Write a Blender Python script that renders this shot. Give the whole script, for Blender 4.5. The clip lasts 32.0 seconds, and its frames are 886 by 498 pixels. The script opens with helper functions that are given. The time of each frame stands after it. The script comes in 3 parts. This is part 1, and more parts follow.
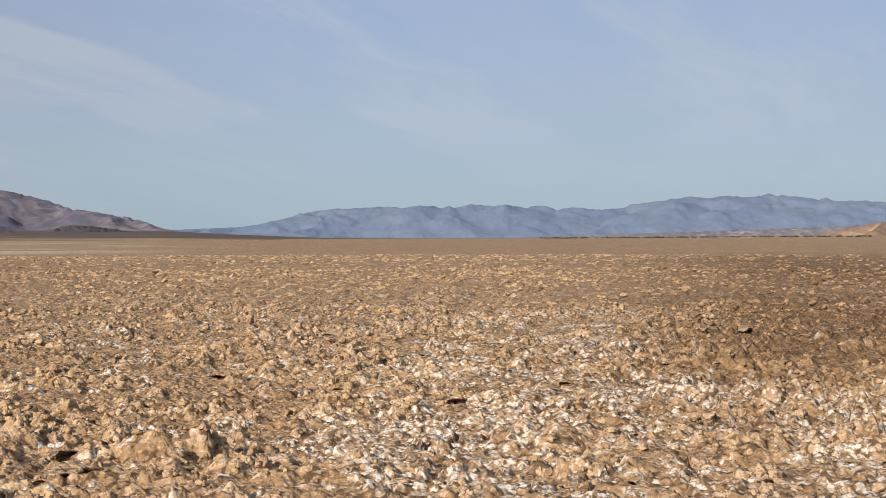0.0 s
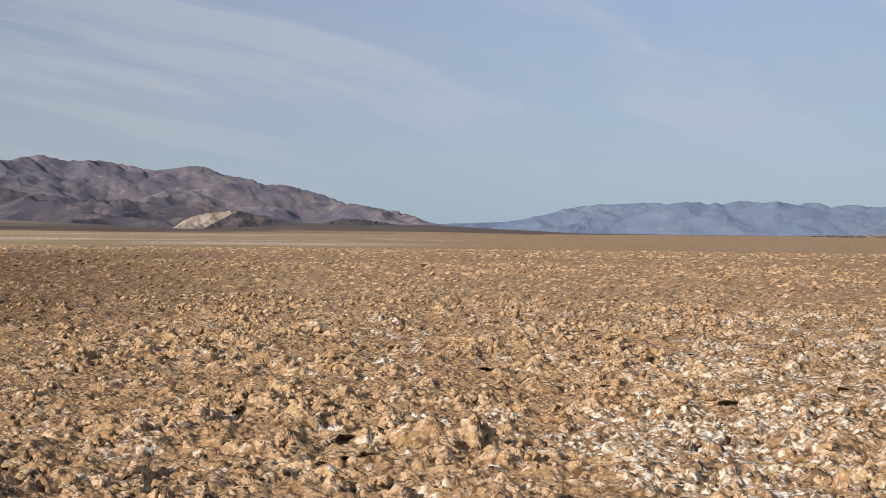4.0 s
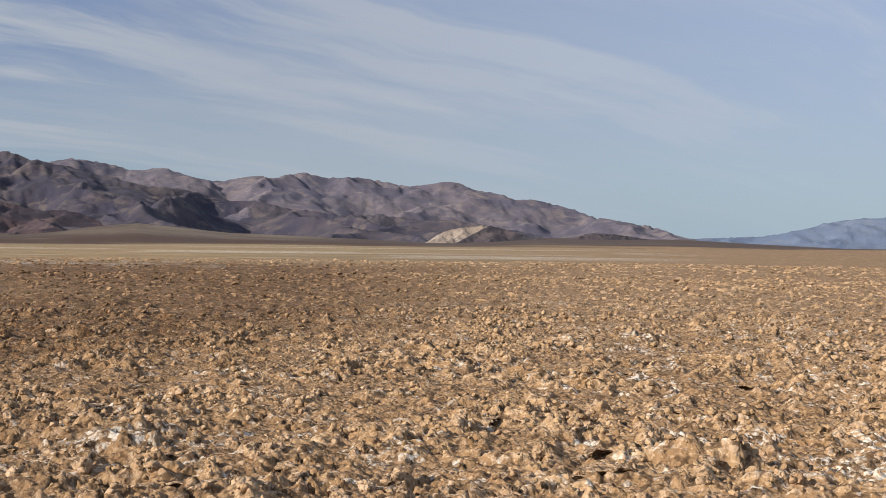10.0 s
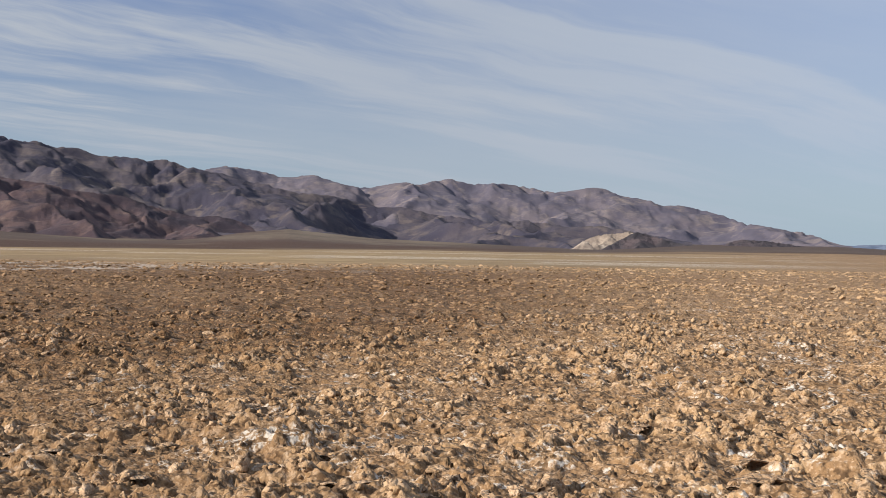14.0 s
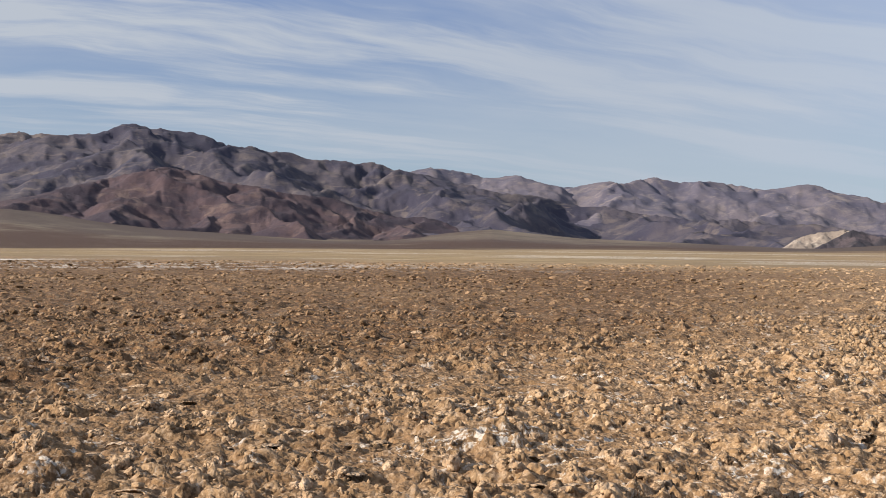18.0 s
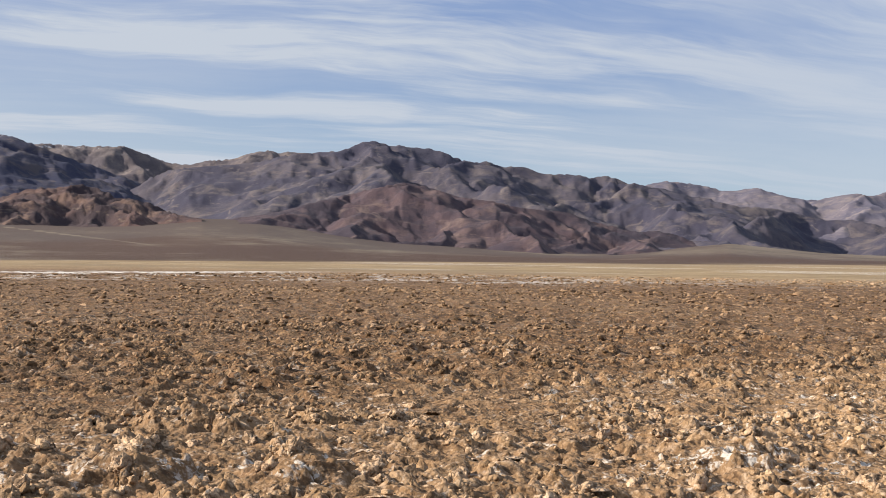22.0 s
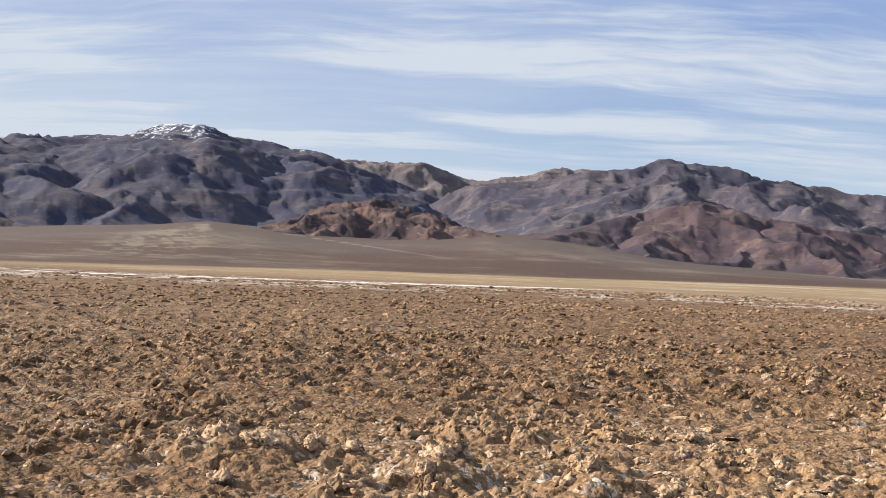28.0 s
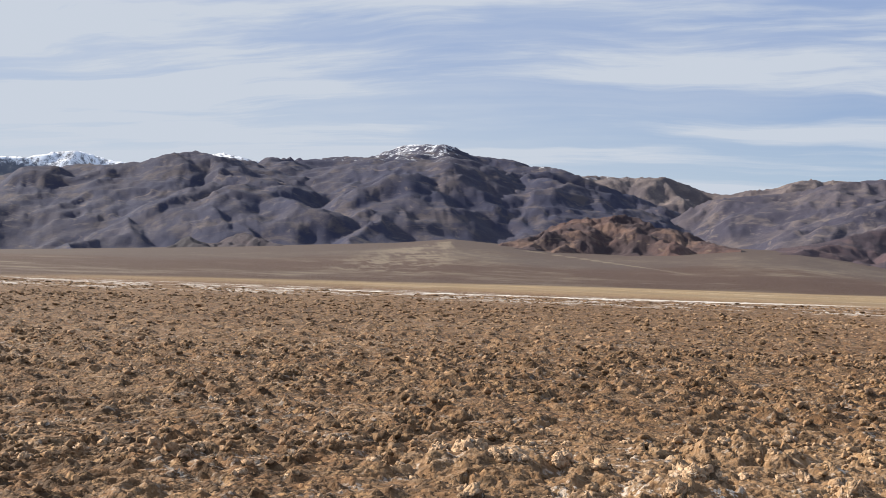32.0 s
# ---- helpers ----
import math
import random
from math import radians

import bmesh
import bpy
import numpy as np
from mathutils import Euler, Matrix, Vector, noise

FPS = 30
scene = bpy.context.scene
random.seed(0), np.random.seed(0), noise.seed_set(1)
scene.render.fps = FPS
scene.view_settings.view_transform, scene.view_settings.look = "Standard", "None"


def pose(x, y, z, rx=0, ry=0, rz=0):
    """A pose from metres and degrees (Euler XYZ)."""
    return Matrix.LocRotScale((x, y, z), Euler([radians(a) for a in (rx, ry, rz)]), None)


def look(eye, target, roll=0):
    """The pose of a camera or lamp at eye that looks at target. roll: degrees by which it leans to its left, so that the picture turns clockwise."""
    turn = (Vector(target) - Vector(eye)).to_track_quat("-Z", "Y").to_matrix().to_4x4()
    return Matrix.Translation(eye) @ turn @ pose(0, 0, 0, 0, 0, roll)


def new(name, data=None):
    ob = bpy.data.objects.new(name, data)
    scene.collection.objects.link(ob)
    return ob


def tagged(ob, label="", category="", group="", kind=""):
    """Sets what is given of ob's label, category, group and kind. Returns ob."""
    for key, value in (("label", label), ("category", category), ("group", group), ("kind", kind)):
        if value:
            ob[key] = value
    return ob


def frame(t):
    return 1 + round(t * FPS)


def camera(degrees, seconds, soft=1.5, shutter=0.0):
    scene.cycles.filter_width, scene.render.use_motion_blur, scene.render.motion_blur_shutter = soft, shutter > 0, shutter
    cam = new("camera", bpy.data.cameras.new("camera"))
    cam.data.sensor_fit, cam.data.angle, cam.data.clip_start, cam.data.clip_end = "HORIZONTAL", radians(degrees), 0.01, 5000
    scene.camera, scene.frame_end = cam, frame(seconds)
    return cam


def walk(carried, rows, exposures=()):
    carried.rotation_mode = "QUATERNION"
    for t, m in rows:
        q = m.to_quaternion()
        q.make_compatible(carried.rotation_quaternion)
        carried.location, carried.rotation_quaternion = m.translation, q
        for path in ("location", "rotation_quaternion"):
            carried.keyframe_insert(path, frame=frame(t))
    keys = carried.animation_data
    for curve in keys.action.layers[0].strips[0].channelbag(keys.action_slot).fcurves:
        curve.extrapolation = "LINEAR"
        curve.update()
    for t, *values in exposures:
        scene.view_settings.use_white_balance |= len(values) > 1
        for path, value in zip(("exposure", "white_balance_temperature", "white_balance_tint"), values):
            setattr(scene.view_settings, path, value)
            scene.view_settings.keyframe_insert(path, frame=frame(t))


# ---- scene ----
# seconds, place, then yaw, pitch and roll in degrees
cam = camera(40.32, 32.0, 0.8)
ROWS = [
    (0.0, -0.000, -0.000, 1.599, -0.00, -0.54, 0.13),
    (0.5, -0.009, 0.002, 1.596, 1.54, -0.66, -0.02),
    (1.0, -0.023, 0.004, 1.594, 3.91, -0.82, 0.16),
    (1.5, -0.029, 0.004, 1.595, 6.09, -0.93, 0.44),
    (2.0, -0.035, -0.000, 1.596, 7.91, -1.00, 0.84),
    (2.5, -0.042, -0.006, 1.598, 9.50, -1.11, 0.48),
    (4.5, -0.063, -0.022, 1.600, 13.38, -0.62, -0.40),
    (5.0, -0.066, -0.027, 1.599, 14.57, -0.44, -0.06),
    (5.5, -0.073, -0.032, 1.600, 15.84, -0.31, -0.25),
    (6.0, -0.071, -0.036, 1.598, 16.86, -0.17, -0.34),
    (6.5, -0.075, -0.041, 1.599, 17.81, -0.13, -0.45),
    (7.0, -0.075, -0.047, 1.600, 18.83, -0.04, -0.21),
    (7.5, -0.081, -0.051, 1.599, 19.77, -0.04, -0.50),
    (8.0, -0.084, -0.055, 1.598, 20.65, -0.01, -0.43),
    (8.5, -0.090, -0.062, 1.598, 21.66, -0.01, -0.37),
    (9.0, -0.082, -0.067, 1.592, 22.63, -0.09, -0.23),
    (9.5, -0.089, -0.068, 1.594, 23.50, -0.21, -0.40),
    (10.0, -0.102, -0.064, 1.598, 24.27, -0.23, -0.68),
    (10.5, -0.108, -0.062, 1.596, 25.15, -0.28, -0.54),
    (11.0, -0.107, -0.062, 1.596, 26.06, -0.23, -0.54),
    (11.5, -0.112, -0.065, 1.598, 26.95, -0.19, -0.67),
    (12.0, -0.113, -0.069, 1.595, 27.81, -0.19, -0.73),
    (12.5, -0.118, -0.075, 1.593, 28.66, -0.16, -0.73),
    (13.0, -0.122, -0.079, 1.597, 29.38, -0.11, -0.72),
    (13.5, -0.130, -0.085, 1.596, 30.25, -0.03, -0.88),
    (14.0, -0.133, -0.089, 1.592, 31.15, -0.03, -0.85),
    (14.5, -0.140, -0.091, 1.592, 32.55, -0.18, -0.75),
    (15.0, -0.140, -0.087, 1.592, 34.42, -0.15, -0.32),
    (15.5, -0.143, -0.090, 1.595, 35.85, -0.16, -0.05),
    (17.5, -0.154, -0.116, 1.603, 39.79, -0.13, -0.31),
    (18.0, -0.158, -0.122, 1.607, 40.79, -0.16, -0.63),
    (18.5, -0.167, -0.132, 1.609, 41.84, -0.09, -0.75),
    (19.0, -0.169, -0.140, 1.606, 42.89, 0.03, -0.42),
    (19.5, -0.175, -0.149, 1.604, 44.59, 0.10, -0.30),
    (20.0, -0.180, -0.156, 1.605, 46.32, 0.25, -0.30),
    (20.5, -0.186, -0.158, 1.604, 47.92, 0.24, -0.47),
    (21.0, -0.195, -0.158, 1.603, 49.30, 0.23, -0.40),
    (21.5, -0.206, -0.163, 1.600, 50.68, 0.25, -0.47),
    (22.0, -0.213, -0.169, 1.601, 51.86, 0.38, -0.80),
    (22.5, -0.216, -0.174, 1.598, 53.09, 0.47, -0.97),
    (23.0, -0.219, -0.182, 1.600, 54.28, 0.55, -1.27),
    (23.5, -0.216, -0.187, 1.601, 55.43, 0.60, -0.73),
    (24.0, -0.212, -0.191, 1.603, 56.36, 0.71, -0.64),
    (24.5, -0.205, -0.202, 1.603, 57.29, 0.79, -1.04),
    (25.0, -0.201, -0.220, 1.602, 58.36, 0.96, -1.42),
    (25.5, -0.200, -0.232, 1.601, 59.63, 0.91, -1.67),
    (27.5, -0.215, -0.255, 1.603, 64.58, 0.81, -1.92),
    (28.0, -0.219, -0.260, 1.604, 65.65, 0.81, -2.38),
    (28.5, -0.219, -0.262, 1.605, 66.72, 0.73, -1.98),
    (29.0, -0.220, -0.268, 1.606, 67.85, 0.69, -1.73),
    (29.5, -0.219, -0.273, 1.606, 68.92, 0.64, -1.72),
    (30.0, -0.219, -0.280, 1.609, 70.07, 0.74, -1.60),
    (30.5, -0.222, -0.290, 1.603, 71.65, 0.68, -1.88),
    (31.0, -0.227, -0.295, 1.604, 73.88, 0.53, -1.88),
    (31.5, -0.229, -0.299, 1.604, 75.47, 0.79, -2.14),
    (32.0, -0.231, -0.309, 1.603, 77.02, 1.15, -2.15),
]
walk(cam, [(t, pose(x, y, z, 90 + pitch, roll, yaw)) for t, x, y, z, yaw, pitch, roll in ROWS], [(0.0, 0.58), (5.0, 0.56), (9.0, 0.57), (13.0, 0.63), (19.0, 0.84), (22.0, 0.99), (25.0, 1.13), (28.0, 1.19), (30.0, 1.14), (32.0, 1.04)])

# ---- world and sun ----
SUN_AZ, SUN_EL = 146.0, 26.0     # degrees to the left of +y, and above the horizon
a, e = radians(SUN_AZ), radians(SUN_EL)
to_sun = Vector((-math.sin(a) * math.cos(e), math.cos(a) * math.cos(e), math.sin(e)))
sun = new("sun", bpy.data.lights.new("sun", "SUN"))
sun.data.energy, sun.data.angle, sun.data.color = 5.0, radians(0.6), (1.0, 0.925, 0.81)
sun.matrix_world = look((0, 0, 60), Vector((0, 0, 60)) - to_sun)


class Nodes:
    """Short hand for node trees."""

    def __init__(self, tree):
        self.tree = tree
        tree.nodes.clear()

    def add(self, kind, ins=None, **props):
        n = self.tree.nodes.new("ShaderNode" + kind)
        for k, v in props.items():
            setattr(n, k, v)
        for k, v in (ins or {}).items():
            if isinstance(v, bpy.types.NodeSocket):
                self.tree.links.new(v, n.inputs[k])
            else:
                n.inputs[k].default_value = v
        return n

    def math(self, op, x, y=0.0, z=0.0, clamp=False):
        n = self.add("Math", {0: x, 1: y, 2: z}, operation=op)
        n.use_clamp = clamp
        return n.outputs[0]

    def ramp(self, x, lo, hi, out0=0.0, out1=1.0):
        n = self.add("MapRange", {"Value": x, "From Min": lo, "From Max": hi, "To Min": out0, "To Max": out1})
        n.interpolation_type = "SMOOTHSTEP"
        return n.outputs[0]

    def noise(self, vec, scale, detail=4.0, rough=0.55, distort=0.0):
        return self.add("TexNoise", {"Vector": vec, "Scale": scale, "Detail": detail, "Roughness": rough, "Distortion": distort}).outputs["Fac"]

    def mix(self, fac, x, y, blend="MIX"):
        n = self.add("Mix", {}, data_type="RGBA", blend_type=blend)
        for i, v in ((0, fac), (6, x), (7, y)):
            if isinstance(v, bpy.types.NodeSocket):
                self.tree.links.new(v, n.inputs[i])
            elif i:
                n.inputs[i].default_value = (*v, 1)
            else:
                n.inputs[i].default_value = v
        return n.outputs[2]

    def scaled(self, vec, s):
        return self.add("Mapping", {"Vector": vec, "Scale": s}).outputs[0]


world = bpy.data.worlds.new("desert_sky")
scene.world = world
world.use_nodes = True
w = Nodes(world.node_tree)
sky = w.add("TexSky", sky_type="NISHITA", sun_disc=False, sun_elevation=e, sun_rotation=-a, altitude=0, air_density=1.0, dust_density=2.2, ozone_density=1.6)
way = w.add("TexCoord").outputs["Generated"]
xyz = w.add("SeparateXYZ", {0: way})
up = w.math("MAXIMUM", xyz.outputs[2], 0.0)
den = w.math("ADD", up, 0.14)
plane = w.add("CombineXYZ", {0: w.math("DIVIDE", xyz.outputs[0], den), 1: w.math("DIVIDE", xyz.outputs[1], den), 2: 0.0}).outputs[0]
# thin cirrus in long streaks, with a broad veil over them
plane = w.add("VectorMath", {0: plane, 1: (6.3, 0.7, 0.0)}, operation="ADD").outputs[0]
turned = w.add("VectorRotate", {"Vector": plane, "Angle": radians(24)}, rotation_type="Z_AXIS").outputs[0]
bent = w.add("VectorMath", {0: turned, 1: w.scaled(w.add("TexNoise", {"Vector": turned, "Scale": 0.9, "Detail": 3.0}).outputs["Color"], (0.5, 0.5, 0.0))}, operation="ADD").outputs[0]
streak = w.noise(w.scaled(bent, (1.0, 0.2, 1.0)), 2.1, 7.0, 0.6)
fibre = w.noise(w.scaled(bent, (1.0, 0.12, 1.0)), 8.0, 5.0, 0.6)
veil = w.noise(w.scaled(bent, (0.8, 0.5, 1.0)), 0.9, 6.0, 0.6)
right = w.ramp(xyz.outputs[0], -0.62, 0.0)
cover = w.math("ADD", w.math("MULTIPLY", w.ramp(streak, 0.45, 0.62), 0.85), w.math("MULTIPLY", w.ramp(veil, 0.36, 0.64), 0.25))
cover = w.math("ADD", cover, w.math("MULTIPLY", w.math("SUBTRACT", fibre, 0.5), 0.5))
veiled = w.ramp(w.math("ADD", xyz.outputs[0], w.math("MULTIPLY", w.math("SUBTRACT", veil, 0.5), 0.5)), -0.76, -0.5)
cover = w.math("ADD", w.math("MULTIPLY", cover, w.ramp(veiled, 0.0, 1.0, 1.0, 0.45)), w.math("MULTIPLY", veiled, 0.48), clamp=True)
cover = w.math("MULTIPLY", cover, w.ramp(up, 0.01, 0.12, w.ramp(right, 0.0, 0.8, 0.7, 0.25), 1.0))
cover = w.math("ADD", cover, w.math("MULTIPLY", w.math("MULTIPLY", w.ramp(right, 0.5, 0.0), w.ramp(xyz.outputs[1], 0.75, 0.0)), w.ramp(up, 0.32, 0.06, 0.0, 0.68)), clamp=True)
blue = w.mix(w.ramp(up, 0.02, 0.2), w.mix(right, (4.3, 5.6, 6.8), (5.25, 6.85, 8.0)), w.mix(right, (1.95, 3.05, 5.8), (3.1, 4.7, 8.4)))
clear = w.mix(0.8, sky.outputs[0], blue)
bright = w.mix(right, (5.2, 5.7, 6.5), (5.55, 6.38, 7.75))
col = w.mix(cover, clear, bright)
bg = w.add("Background", {"Color": col, "Strength": 0.055})
w.tree.links.new(bg.outputs[0], w.add("OutputWorld").inputs[0])


# ---- noise on arrays ----
def hashed(i, j, seed):
    n = (i.astype(np.int64) * 374761393 + j.astype(np.int64) * 668265263 + seed * 974634777) & 0xFFFFFFFF
    n = ((n ^ (n >> 13)) * 1274126177) & 0xFFFFFFFF
    n = ((n ^ (n >> 16)) * 2246822519) & 0xFFFFFFFF
    return ((n ^ (n >> 15)) & 0xFFFFFF) / float(0xFFFFFF)


def value_noise(x, y, seed):
    i, j = np.floor(x), np.floor(y)
    u, v = x - i, y - j
    u, v = u * u * u * (u * (u * 6 - 15) + 10), v * v * v * (v * (v * 6 - 15) + 10)
    top = hashed(i, j, seed) * (1 - u) + hashed(i + 1, j, seed) * u
    low = hashed(i, j + 1, seed) * (1 - u) + hashed(i + 1, j + 1, seed) * u
    return top * (1 - v) + low * v


def fractal(x, y, seed, octaves=4, gain=0.5):
    """Fractal noise from 0 to 1."""
    total, amp, s = 0.0, 1.0, 0.0
    for o in range(octaves):
        c, k = math.cos(0.7 * o), math.sin(0.7 * o)
        total = total + amp * value_noise((c * x - k * y) * 2 ** o, (k * x + c * y) * 2 ** o, seed + o)
        s, amp = s + amp, amp * gain
    return total / s


def smooth(x, lo, hi):
    q = np.clip((x - lo) / (hi - lo), 0, 1)
    return q * q * (3 - 2 * q)


def lumps(x, y, size, seed, keep=0.75):
    """Domes of uneven size and height, scattered and run together, from 0 to 1."""
    x, y = x / size, y / size
    i, j = np.floor(x), np.floor(y)
    best = np.zeros_like(x)
    for di in (-1, 0, 1):
        for dj in (-1, 0, 1):
            ci, cj = i + di, j + dj
            dx = x - ci - hashed(ci, cj, seed)
            dy = y - cj - hashed(ci, cj, seed + 1)
            rad = 0.35 + 0.5 * hashed(ci, cj, seed + 2)
            tall = np.where(hashed(ci, cj, seed + 3) < keep, 0.3 + 0.7 * hashed(ci, cj, seed + 4), 0.0)
            ang = hashed(ci, cj, seed + 5) * 3.14159
            ca, sa = np.cos(ang), np.sin(ang)
            d2 = ((ca * dx + sa * dy) / rad) ** 2 + ((ca * dy - sa * dx) / (rad * 0.65)) ** 2
            best = np.maximum(best, tall * np.clip(1 - d2, 0, 1) ** 1.05)
    return best


# ---- the lie of the land ----
# foot of the mountains seen over the plain: azimuth to the left of +y, degrees of rise
FAN = [(-26, 0.12), (-13.6, 0.05), (-5.8, 0.0), (2.2, 0.01), (5.9, 0.03), (10.2, 0.21), (13, 0.36), (19.7, 0.38), (23.6, 0.1), (25, 0.1),
       (30.3, 0.31), (34.3, 0.44), (38.5, 0.84), (40, 0.7), (43.4, 0.3), (46.4, 0.3), (48.4, 0.42), (54.4, 0.78), (58.7, 1.35), (60.6, 1.63),
       (63.2, 1.67), (65.8, 1.41), (68.4, 1.26), (72, 1.33), (74, 1.5), (76.7, 1.67), (79.3, 1.4), (84.6, 1.08), (91, 0.7), (97, 0.37), (110, 0.3)]
FAN_AZ, FAN_EL = np.array(FAN).T


def fan_rise(az, r):
    el = np.interp(az, FAN_AZ, FAN_EL)
    start = np.interp(az, [0, 38, 60, 97], [700, 600, 330, 160])
    q = np.clip((r - start) / (2150 - start), 0, 1)
    return np.radians(el) * r * q ** 0.75


def zone_dark(x, y, r, az):
    """Bare brown mud between the clods, mostly in a belt some thirty to eighty metres off."""
    n = fractal(x * 0.11, y * 0.11, 71, 3)
    start = np.interp(az, [10, 35, 60, 75, 95], [29, 15, 10.5, 8.5, 3.5])
    belt = smooth(r / start, 0.75, 1.6) * (1 - smooth(r / np.interp(az, [40, 70], [1, 1.3]), 78, 110)) * smooth(az, 14, 36)
    # more mud to the left, also in place of shade on side-lit ground
    near = 0.4 * smooth(az, 24, 50) + 0.45 * smooth(az, 62, 84)
    east = smooth(-az, 4, 17) * smooth(r, 9, 16) * (1 - smooth(r, 90, 140)) * 0.75
    return np.clip(np.maximum(np.maximum(belt, near), east) * (0.7 + 0.7 * n), 0, 1)


# smooth tan mounds and dark hollows: x, y, radius, height
MOUNDS = [(-1.95, 8.75, 0.36, 0.15), (0.72, 9.3, 0.42, 0.10), (-0.75, 12.6, 0.5, 0.10), (-3.2, 17.6, 0.7, 0.1), (2.4, 12.2, 0.35, 0.16),
          (-8.4, 3.5, 0.42, 0.16), (-7.6, 4.4, 0.45, 0.12), (-9.75, 2.3, 0.6, 0.15), (-10.3, 5.0, 0.55, 0.13), (-6.4, 7.6, 0.5, 0.12)]
HOLES = [(-1.36, 8.85, 0.26, 0.10), (-3.06, 18.4, 0.35, 0.22), (1.35, 10.2, 0.17, 0.14), (-1.25, 10.1, 0.15, 0.1), (-4.0, 20.3, 0.5, 0.16),
         (-2.55, 13.8, 0.3, 0.1), (-2.5, 8.0, 0.3, 0.1), (-5.55, 9.8, 0.25, 0.14), (0.6, 12.0, 0.3, 0.1), (2.9, 11.6, 0.5, 0.16), (-1.85, 20.2, 0.5, 0.16)]


# hollow blisters of lifted crust, open on one side: x, y, half width, the way the mouth faces (degrees to the left of +y)
gen = random.Random(9)
BLISTERS = [(x, y, 0.6 * size, math.degrees(math.atan2(x, -y)) + gen.uniform(-30, 30)) for x, y, size, _ in HOLES]
for _ in range(170):
    q, w = gen.uniform(-22, 60), 7.2 * 3.4 ** gen.random()
    BLISTERS.append((-w * math.sin(radians(q)), w * math.cos(radians(q)), gen.uniform(0.04, 0.1) * (0.9 + 0.015 * w), gen.uniform(0, 360)))


def relief(x, y, r, az):
    """Height of the crust over the plain, and how much white salt lies on it."""
    wx = x + 0.09 * (fractal(x * 4, y * 4, 11, 2, 0.4) - 0.5) * 2
    wy = y + 0.09 * (fractal(x * 4, y * 4, 21, 2, 0.4) - 0.5) * 2
    dark = zone_dark(x, y, r, az)
    swell = fractal(x * 0.5, y * 0.5, 31, 3) - 0.5
    group = smooth(fractal(x * 1.1, y * 1.1, 41, 3), 0.36, 0.62)
    coarse = 0.95 - 0.1 * smooth(az, 8, 35) - 0.05 * smooth(az, 55, 80)
    coarse = coarse + 0.6 * smooth(-az, 5, 12) * smooth(r, 8, 12) * (1 - smooth(r, 20, 40))
    # clumps of crust made of smaller and smaller knobs
    clump = lumps(wx, wy, 0.5, 301, 0.8) * (0.3 + 0.7 * group)
    knob = lumps(wx + 3, wy, 0.22, 311, 0.85)
    bud = lumps(wx, wy + 7, 0.105, 321, 0.97)
    crumb = np.zeros_like(x)
    close = r < 14
    crumb[close] = lumps(x[close], y[close], 0.068, 331, 0.95) * (1 - smooth(r[close], 11, 14))
    far = 1 + 0.5 * smooth(r, 11, 16)
    h = 0.08 * swell + coarse * (0.05 * clump + 0.074 * far * knob * (0.45 + 0.55 * group) * (1 - 0.12 * dark) + 0.05 * bud * (0.6 + 0.4 * knob) + 0.022 * crumb)
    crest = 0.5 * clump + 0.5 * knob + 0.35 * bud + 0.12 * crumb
    # slabs of crust that end in a broken, undercut edge
    slab = fractal(wx * 1.7 + 9, wy * 2.3, 51, 3, 0.5)
    h = h + 0.03 * smooth(slab, 0.48, 0.53) * group + 0.025 * smooth(slab, 0.59, 0.63)
    sponge = smooth(fractal(wx * 7, wy * 7, 201, 2, 0.5), 0.56, 0.72)
    h = h - 0.04 * sponge * (0.4 + 0.6 * group) * coarse * (1 - 0.4 * dark)
    crack = fractal(wx * 2.1, wy * 2.6, 91, 3)
    pit = smooth(0.032 - np.abs(crack - 0.5), 0, 0.026) * smooth(fractal(x * 1.7, y * 1.7, 95, 2), 0.52, 0.6)
    h = h - 0.15 * pit * (1 - 0.6 * dark)
    for mx, my, mr, mh in MOUNDS:
        d = np.hypot(wx - mx, wy - my) / mr
        h = h + mh * np.clip(1 - d * d, 0, 1) ** 0.8
    for mx, my, mr, mh in HOLES:
        d = np.hypot((wx - mx) * 0.8, (wy - my) * 1.5 + 0.3 * (wx - mx)) / mr
        h = h - 0.5 * mh * smooth(1 - d, 0, 0.4)
    for mx, my, mr, face in BLISTERS:
        k = np.nonzero((np.abs(x - mx) < 2 * mr) & (np.abs(y - my) < 2 * mr))
        d = np.hypot(x[k] - mx, y[k] - my) / mr
        h[k] -= 0.5 * mr * smooth(1.25 - d, 0, 0.6)
    # white salt: thick in the tract ahead of the start, elsewhere in small pans among the clods
    tract = smooth(-az, -13, 0) * (1 - smooth(r, 16, 34)) * (1 - 0.9 * smooth(-az, 7, 14) * smooth(r, 11, 15))
    patch = fractal(x * 4.4 + 3, y * 3.8, 101, 5, 0.72)
    blotch = fractal(x * 0.5, y * 0.5, 111, 3)
    pan = 0.9 * smooth(patch + 0.3 * (blotch - 0.5) + 0.155 * tract, 0.62, 0.71)
    low = smooth(0.22 - clump - 0.6 * knob, 0, 0.12) * smooth(patch + 0.06 * smooth(az, 50, 68), 0.6, 0.66) * smooth(fractal(x * 0.9, y * 0.9, 121, 2), 0.45, 0.62)
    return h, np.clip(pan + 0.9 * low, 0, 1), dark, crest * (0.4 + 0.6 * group)


